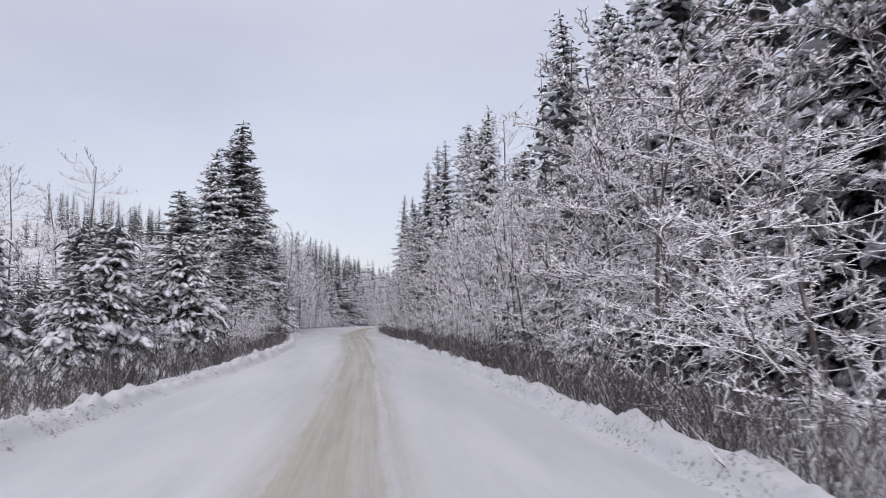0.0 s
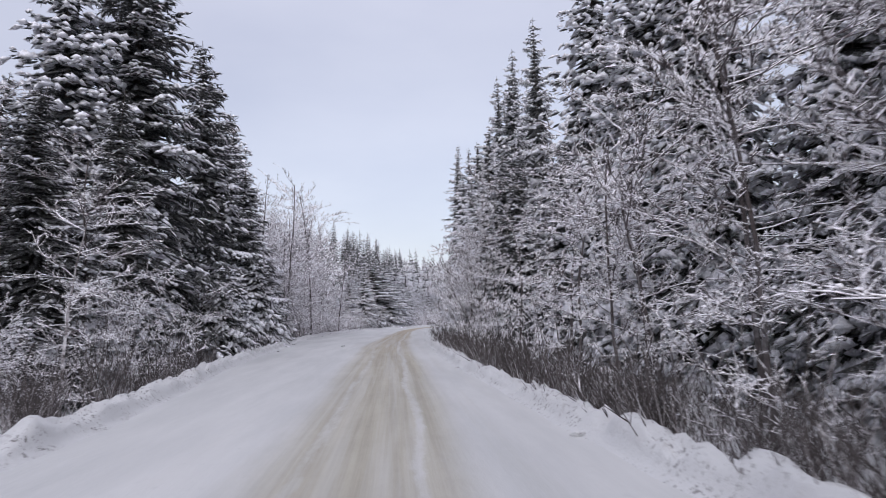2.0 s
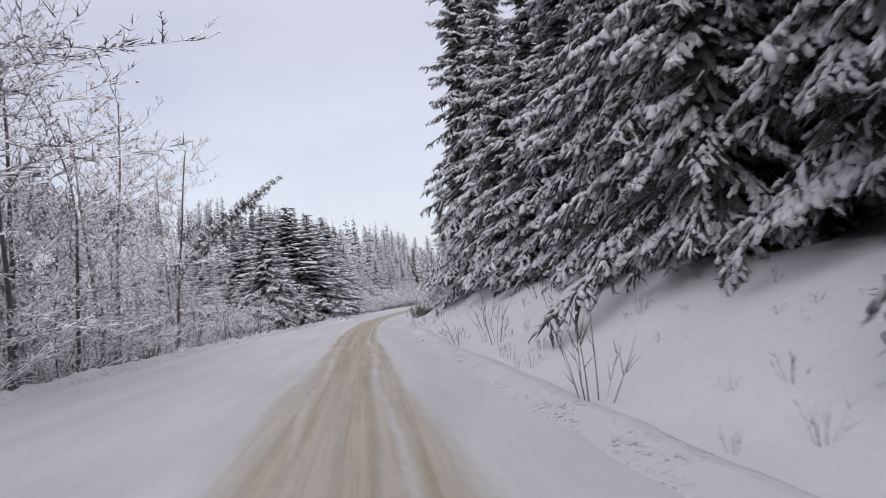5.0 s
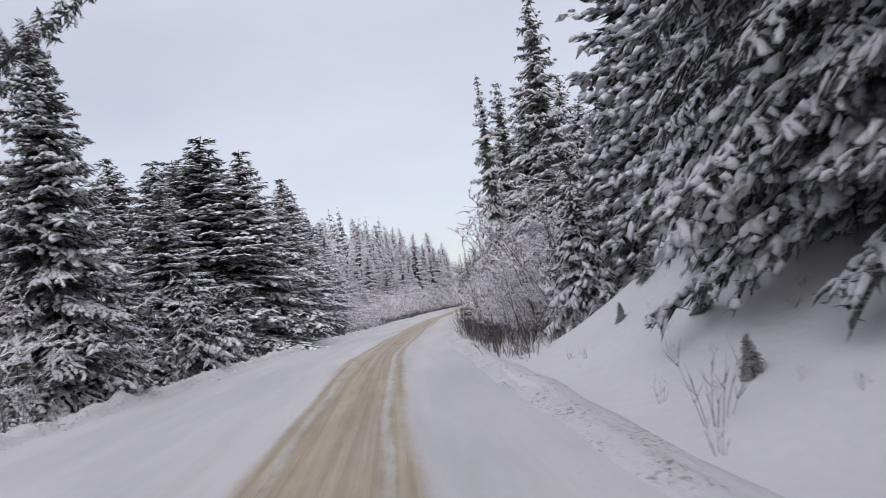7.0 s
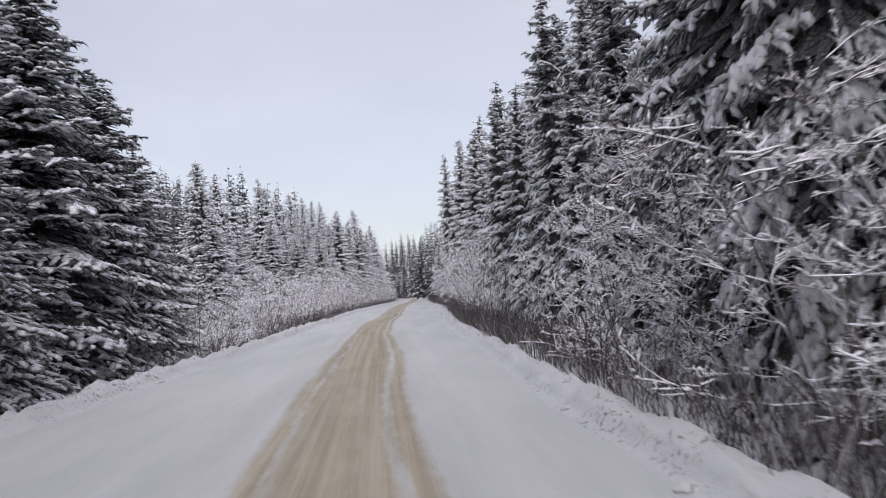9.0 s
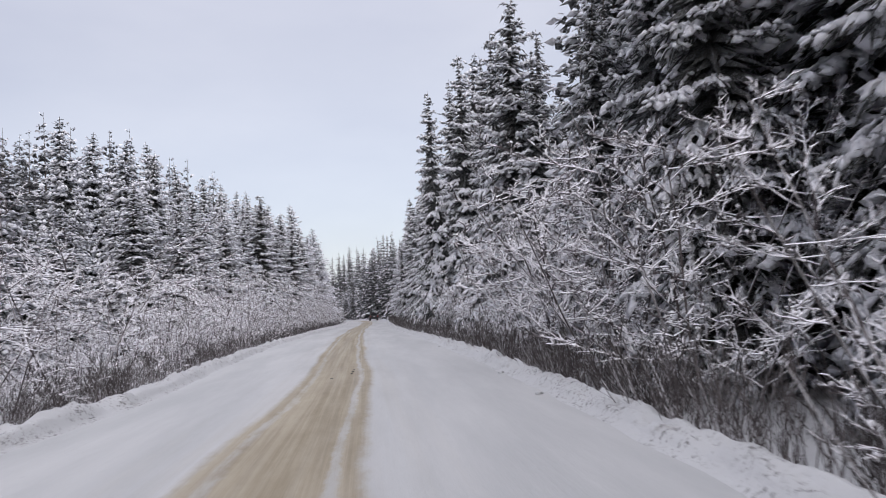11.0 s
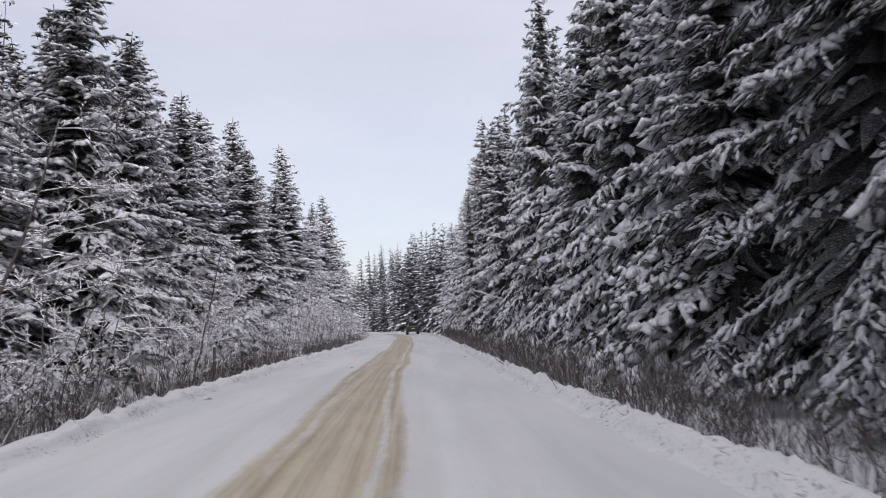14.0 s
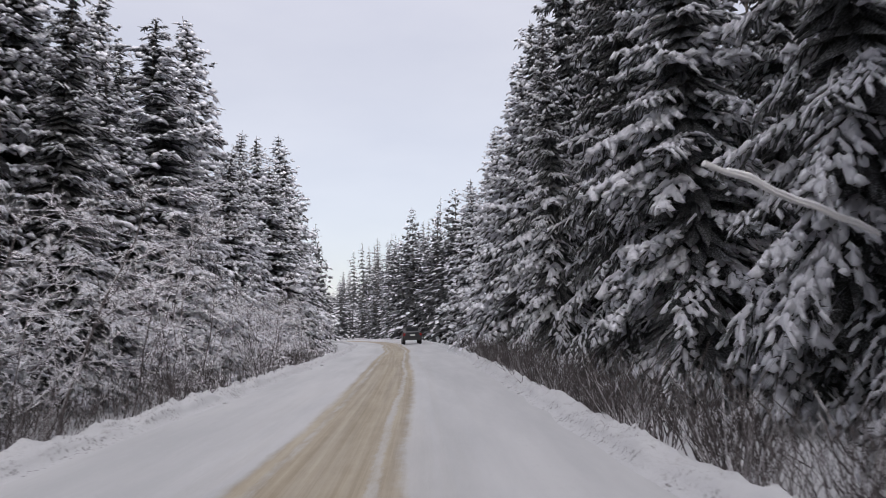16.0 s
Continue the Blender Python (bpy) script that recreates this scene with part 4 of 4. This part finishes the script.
for x, y, s in ((-22, 101, 1.3), (-24.5, 107, 1.45), (-21.5, 112, 1.2), (-26, 114, 1.5), (-22.5, 119, 1.1), (-28, 104, 1.5), (-25.5, 99, 1.35), (-29, 111, 1.5), (-20.8, 106, 1.0), (-23.5, 125, 1.0), (-30, 120, 1.3), (-11.6, 40, 0.55), (-13.2, 46, 0.7), (-15.5, 43, 0.75), (-12.6, 52, 0.65), (-17.5, 51, 0.85), (-15.0, 57, 0.7), (-20.5, 47, 0.85), (-19.5, 56, 0.8), (-23, 53, 0.9), (-14.5, 36, 0.6), (-18, 39, 0.75), (-25, 60, 0.9)):
    put(fine_frosted[int(y) % 3], x, y, s, s * 1.25)
for k in range(40):
    y = 92 + 1.6 * k
    x = float(road_x(y)) - float(left_w(y)) - rng.uniform(1.6, 4.0)
    s = rng.uniform(0.7, 1.15)
    put(fine_alder[k % 3], x, y, s, s * 1.05)
for k in range(26):
    y = 54 + 1.4 * k
    x = float(road_x(y)) - float(left_w(y)) - rng.uniform(1.4, 4.2)
    s = rng.uniform(0.45, 0.85)
    put(fine_alder[k % 3], x, y, s, s * 1.15)
for k in range(44):
    y = 262 + 1.9 * k
    x = float(road_x(y)) - float(left_w(y)) - rng.uniform(1.8, 5.0)
    s = rng.uniform(0.6, 1.25)
    if k % 3:
        put(fine_alder[k % 3], x, y, s, s * 1.1)
    else:
        put(fine_frosted[k % 3], x, y, s * 0.6, s * 0.85)
for x, y, s in ((-24.3, 104.7, 1.05), (-21.8, 103.3, 1.05), (-26, 131, 1.0), (-24, 118, 1.0), (-24, 49, 0.85), (-27, 46, 0.8), (-30, 48, 1.0), (-31, 60, 0.9), (6.5, 66, 1.55), (-30, 140, 1.0), (-23, 111, 0.95), (-20.6, 108, 1.0), (-22.8, 97, 0.95), (-23.5, 124, 0.9), (-22.4, 115, 0.85), (-25, 137, 0.8), (-21.9, 128, 0.7), (-26, 109, 1.0), (-28, 121, 1.0)):
    put(birch[int(y) % 2], x, y, s, s * 1.4)
for y in (*range(24, 64, 5), *range(84, 150, 8), *range(200, 264, 3)):
    for k in range(2):
        x = float(road_x(y)) - float(left_w(y)) - rng.uniform(2.4, 5) - 4.5 * k * rng.random()
        yy = y + rng.uniform(-2, 2)
        s = rng.uniform(0.5, 1.3) if 195 < y < 265 else rng.uniform(0.4, 0.7)
        put(fine_alder[rng.randrange(3)], x, yy, s, s * 1.2)
for x, y, s in ((-10.7, 24, 1.05), (-12.2, 26.5, 0.8), (-14.6, 30, 1.2), (-11.5, 33.4, 1.2), (-16.4, 33, 1.1), (-9.6, 19.5, 0.7), (-17.5, 28, 1.2), (-14.0, 21, 1.0), (-13, 34, 0.9), (-15, 38, 0.8), (-13.5, 43, 0.7), (-16, 60, 0.8), (-21.2, 158, 0.8), (-21.6, 163, 0.85), (-22, 168, 0.9), (-20.8, 186, 0.8), (-17.0, 75.7, 1.1), (-17.2, 80, 1.25), (-18.6, 86, 1.2), (-15.2, 68.5, 0.9), (-16.2, 72, 0.85), (-8.9, 142, 0.10), (-9.6, 139, 0.09), (-7.6, 137.5, 0.11), (-8.4, 146, 0.13), (-9.3, 145, 0.07), (-8.6, 152.1, 0.17), (-8.3, 150.9, 0.15)):
    put(young_spruce[int(y) % 2], x, y, s, s)

# small dark spruces on the cut bank
for x, y, h in ((-4.9, 84.5, 0.10), (-3.9, 83.2, 0.15), (-4.3, 86.5, 0.13), (-3.2, 85.2, 0.17), (-5.5, 88, 0.07)):
    put(dark_spruce[int(y) % 2], x, y, h, h * 1.5, label="small dark young spruce with little snow on the bank")

# roadside bushes, then the brush behind them
for i in range(300):
    y = rng.uniform(8, 330)
    if rng.random() < 0.55:
        if 84 < y < 146 or 146 <= y < 160 and rng.random() < 0.6:
            continue
        x = float(road_x(y)) + float(right_w(y)) + rng.uniform(0.85, 2.4)
    else:
        x = float(road_x(y)) - float(left_w(y)) - rng.uniform(1.2, 3.4)
    s = rng.uniform(0.45, 1.0)
    put(bush[i % 3], x, y, s, s * rng.uniform(0.9, 1.4))
for i in range(3700):
    y = rng.uniform(3, 350) if i < 2000 else rng.uniform(3, 84) if i < 2800 else rng.uniform(185, 335)
    if rng.random() < 0.62:
        if 83 < y < 146 and rng.random() < 0.97 or 146 <= y < 160 and rng.random() < 0.6:
            continue
        x = float(road_x(y)) + float(right_w(y)) + 0.55 + (3.0 if y > 180 else 3.8) * rng.random() ** 1.5
    else:
        x = float(road_x(y)) - float(left_w(y)) - 0.8 - 5.2 * rng.random() ** 1.3
    s = rng.uniform(0.5, 1.15)
    thicket.plant((brush_soup[i % 3], brush_soup[i % 3].fine), x, y, s, s * rng.uniform(1.0, 1.5))
# small tufts and dry stalks that stand out of the snow on the cut bank
for i in range(110):
    y = rng.uniform(84, 158)
    x = float(road_x(y)) + float(right_w(y)) + 0.7 + 4.6 * rng.random() ** 1.4
    s = rng.uniform(0.10, 0.34)
    thicket.plant((brush_soup[i % 3], brush_soup[i % 3].fine), x, y, s, s * rng.uniform(0.8, 1.5))
litter = random.Random(83)
for i in range(150):
    y = litter.uniform(86, 156)
    x = float(road_x(y)) + float(right_w(y)) + 0.9 + 5.2 * litter.random()
    s = litter.uniform(0.05, 0.16)
    thicket.plant((brush_soup[i % 3], brush_soup[i % 3].fine), x, y, s, s * litter.uniform(1.2, 2.4))
thicket.finish()
# bare bushes at the foot of the cut bank
for i, (x, y, s) in enumerate(((-7.2, 91.4, 0.72), (-6.85, 90.7, 0.80), (-6.3, 91.9, 0.66), (-6.0, 93.4, 0.5))):
    put(bush[i % 3], x, y, s, s * 1.2)


# ---- single things along the way ----
def part(name, bm, mat, parent, label=""):
    me = bpy.data.meshes.new(name)
    bm.to_mesh(me)
    bm.free()
    me.materials.append(mat)
    ob = new(name, me)
    ob.parent = parent
    return tagged(ob, label)


def box(cx, cy, cz, sx, sy, sz, bevel=0.0, taper=1.0):
    """A block with rounded edges; taper narrows its top."""
    bm = bmesh.new()
    bmesh.ops.create_cube(bm, size=1.0)
    for v in bm.verts:
        k = taper if v.co.z > 0 else 1.0
        v.co = Vector((cx + v.co.x * sx * k, cy + v.co.y * sy * k, cz + v.co.z * sz))
    if bevel:
        bmesh.ops.bevel(bm, geom=bm.edges[:], offset=bevel, segments=2, affect="EDGES")
    return bm


def wheel_mesh(x, y, z, r, w):
    bm = bmesh.new()
    bmesh.ops.create_cone(bm, cap_ends=True, segments=20, radius1=r, radius2=r, depth=w)
    bmesh.ops.bevel(bm, geom=[e for e in bm.edges if len(e.link_faces) == 2 and e.calc_face_angle(0) > 1], offset=0.04, segments=2, affect="EDGES")
    bmesh.ops.transform(bm, matrix=pose(x, y, z, 0, 90, 0), verts=bm.verts)
    return bm


PAINT = plain("dark_car_paint", (0.030, 0.032, 0.038), 0.3, 0.3)
GLASS = plain("dark_car_glass", (0.02, 0.022, 0.025), 0.08)
RUBBER = plain("tyre_rubber", (0.02, 0.02, 0.02), 0.85)
RIM = plain("alloy_rim", (0.4, 0.4, 0.42), 0.35, 0.9)
PLASTIC = plain("black_bumper", (0.025, 0.025, 0.027), 0.6)
RED = plain("red_tail_lens", (0.30, 0.015, 0.012), 0.2)
PLATE = plain("pale_plate", (0.6, 0.6, 0.58), 0.4)


def dark_suv(x, y, heading):
    """The vehicle driving ahead, seen from behind."""
    car = tagged(new("car"), "dark sport utility vehicle driving ahead on the snowy road", "car")
    body = part("body", box(0, 0, 0.78, 1.84, 4.5, 0.62, 0.12), PAINT, car)
    part("bonnet", box(0, 1.55, 1.10, 1.66, 1.35, 0.14, 0.06), PAINT, body)
    cabin = part("cabin", box(0, -0.55, 1.38, 1.66, 3.1, 0.66, 0.12, 0.80), PAINT, car)
    part("roof", box(0, -0.55, 1.70, 1.30, 2.4, 0.06, 0.02), PAINT, cabin)
    part("rear_window", box(0, -1.955, 1.42, 1.26, 0.05, 0.36, 0.02, 0.9), GLASS, cabin)
    part("windscreen", box(0, 0.86, 1.42, 1.30, 0.05, 0.36, 0.02, 0.9), GLASS, cabin)
    for s in (-1, 1):
        part("side_window", box(s * 0.765, -0.5, 1.42, 0.04, 2.3, 0.34, 0.015, 0.95), GLASS, cabin)
        part("tail_light", box(s * 0.80, -2.24, 0.98, 0.20, 0.06, 0.26, 0.02), RED, body)
        part("wing_mirror", box(s * 1.0, 0.7, 1.22, 0.2, 0.12, 0.14, 0.03), PAINT, car)
        part("roof_rail", box(s * 0.58, -0.55, 1.76, 0.04, 2.0, 0.04, 0.01), PLASTIC, cabin)
        for yy in (-1.42, 1.42):
            tyre = part("wheel", wheel_mesh(s * 0.80, yy, 0.35, 0.35, 0.24), RUBBER, car)
            part("rim", wheel_mesh(s * 0.90, yy, 0.35, 0.21, 0.08), RIM, tyre)
    part("rear_bumper", box(0, -2.26, 0.56, 1.78, 0.14, 0.26, 0.05), PLASTIC, car)
    part("number_plate", box(0, -2.26, 0.92, 0.50, 0.03, 0.13, 0.005), PLATE, body)
    car.matrix_basis = pose(x, y, 0.0, 0, 0, heading)
    return car


dark_suv(10.2, 370.0, -4.0)


PALE = plain("frosted_dead_wood", (0.74, 0.73, 0.73), 0.9)


def snowy_log(p, q, r, label):
    """A broken stem with a cap of snow along its upper side."""
    p, q = Vector(p), Vector(q)
    root = tagged(new("broken_stem"), label, "dead stem")
    log, cap = Soup(), Soup()
    rr = random.Random(int(p.x * 10))
    line = [p.lerp(q, k / 8) + Vector((rr.uniform(-0.02, 0.02), 0, rr.uniform(-0.03, 0.03))) for k in range(9)]
    thick = [r * (1 - 0.04 * k) for k in range(9)]
    log.sausage(line, thick, thick, rr, 8)
    cap.sausage([c + Vector((0, 0, r * 0.9)) for c in line[1:]], [t * 1.05 for t in thick[1:]], [t * 0.8 for t in thick[1:]], rr, 7)
    link_mesh("stem", log.v, log.f, PALE, root)
    tagged(link_mesh("snow_cap", cap.v, cap.f, SNOW, root, smooth_shade=True), "snow lying along the stem")
    return root


snowy_log((5.0, 303.3, 3.4), (7.6, 303.6, 2.5), 0.05, "broken pale dead stem jutting from the spruces with snow on it")
snowy_log((5.7, 305.2, 7.2), (8.2, 305.6, 6.6), 0.035, "thin bent dead stem under snow among the spruces")


def verge_post(x, y, h):
    root = tagged(new("wooden_post"), "weathered short wooden post with a snow cap in the brush", "post")
    z = ground_z(x, y)
    bm = bmesh.new()
    bmesh.ops.create_cone(bm, cap_ends=True, segments=10, radius1=0.06, radius2=0.05, depth=h + 0.4)
    bmesh.ops.transform(bm, matrix=pose(0, 0, (h - 0.4) / 2, 0, 2), verts=bm.verts)
    part("shaft", bm, BARK, root)
    cap, rr = Soup(), random.Random(3)
    cap.pillow(Vector((0.02, 0, h + 0.03)), Vector((1, 0, 0)), Vector((0, 1, 0)), 0.085, 0.085, 0.06, 0, rr)
    link_mesh("snow_cap", cap.v, cap.f, SNOW, root, "rounded cap of snow", True)
    root.matrix_basis = pose(x, y, z)
    return root


verge_post(-7.75, 284.7, 1.25)

# clods of snow and ice lying on the road
CLOD = plain("dirty_ice", (0.12, 0.11, 0.10), 0.7)


def clod(x, y, r, mat, label):
    bm = bmesh.new()
    bmesh.ops.create_icosphere(bm, subdivisions=2, radius=r)
    for v in bm.verts:
        n = 1 + 0.45 * noise.noise(v.co * (2.2 / r) + Vector((x, y, 0)))
        v.co = Vector((v.co.x * n * 1.3, v.co.y * n, v.co.z * n * 0.6))
    me = bpy.data.meshes.new("ice_clod")
    bm.to_mesh(me)
    bm.free()
    me.materials.append(mat)
    ob = new("ice_clod", me)
    ob.matrix_basis = pose(x, y, 0.3 * r)
    return tagged(ob, label, "ice clod", "clods on the road")


clod(-3.2, 287.1, 0.04, CLOD, "small dark lump of dirty ice on the road")
clod(-8.9, 225.2, 0.03, CLOD, "small dark lump of dirty ice on the road")
clod(-9.0, 224.6, 0.025, CLOD, "small dark lump of dirty ice on the road")
clod(-8.8, 225.9, 0.02, CLOD, "small dark lump of dirty ice on the road")
clod(-9.6, 223.4, 0.03, CLOD, "small dark lump of dirty ice on the road")
clod(-11.9, 79.2, 0.09, BERM, "small lump of snow on the road")
crng = random.Random(8)
for k in range(60):
    y = crng.uniform(10, 330)
    w = float(right_w(y)) if k % 2 else -float(left_w(y))
    clod(float(road_x(y)) + w * crng.uniform(0.93, 1.0), y, crng.uniform(0.03, 0.08), BERM, "small lump of snow at the edge of the road")
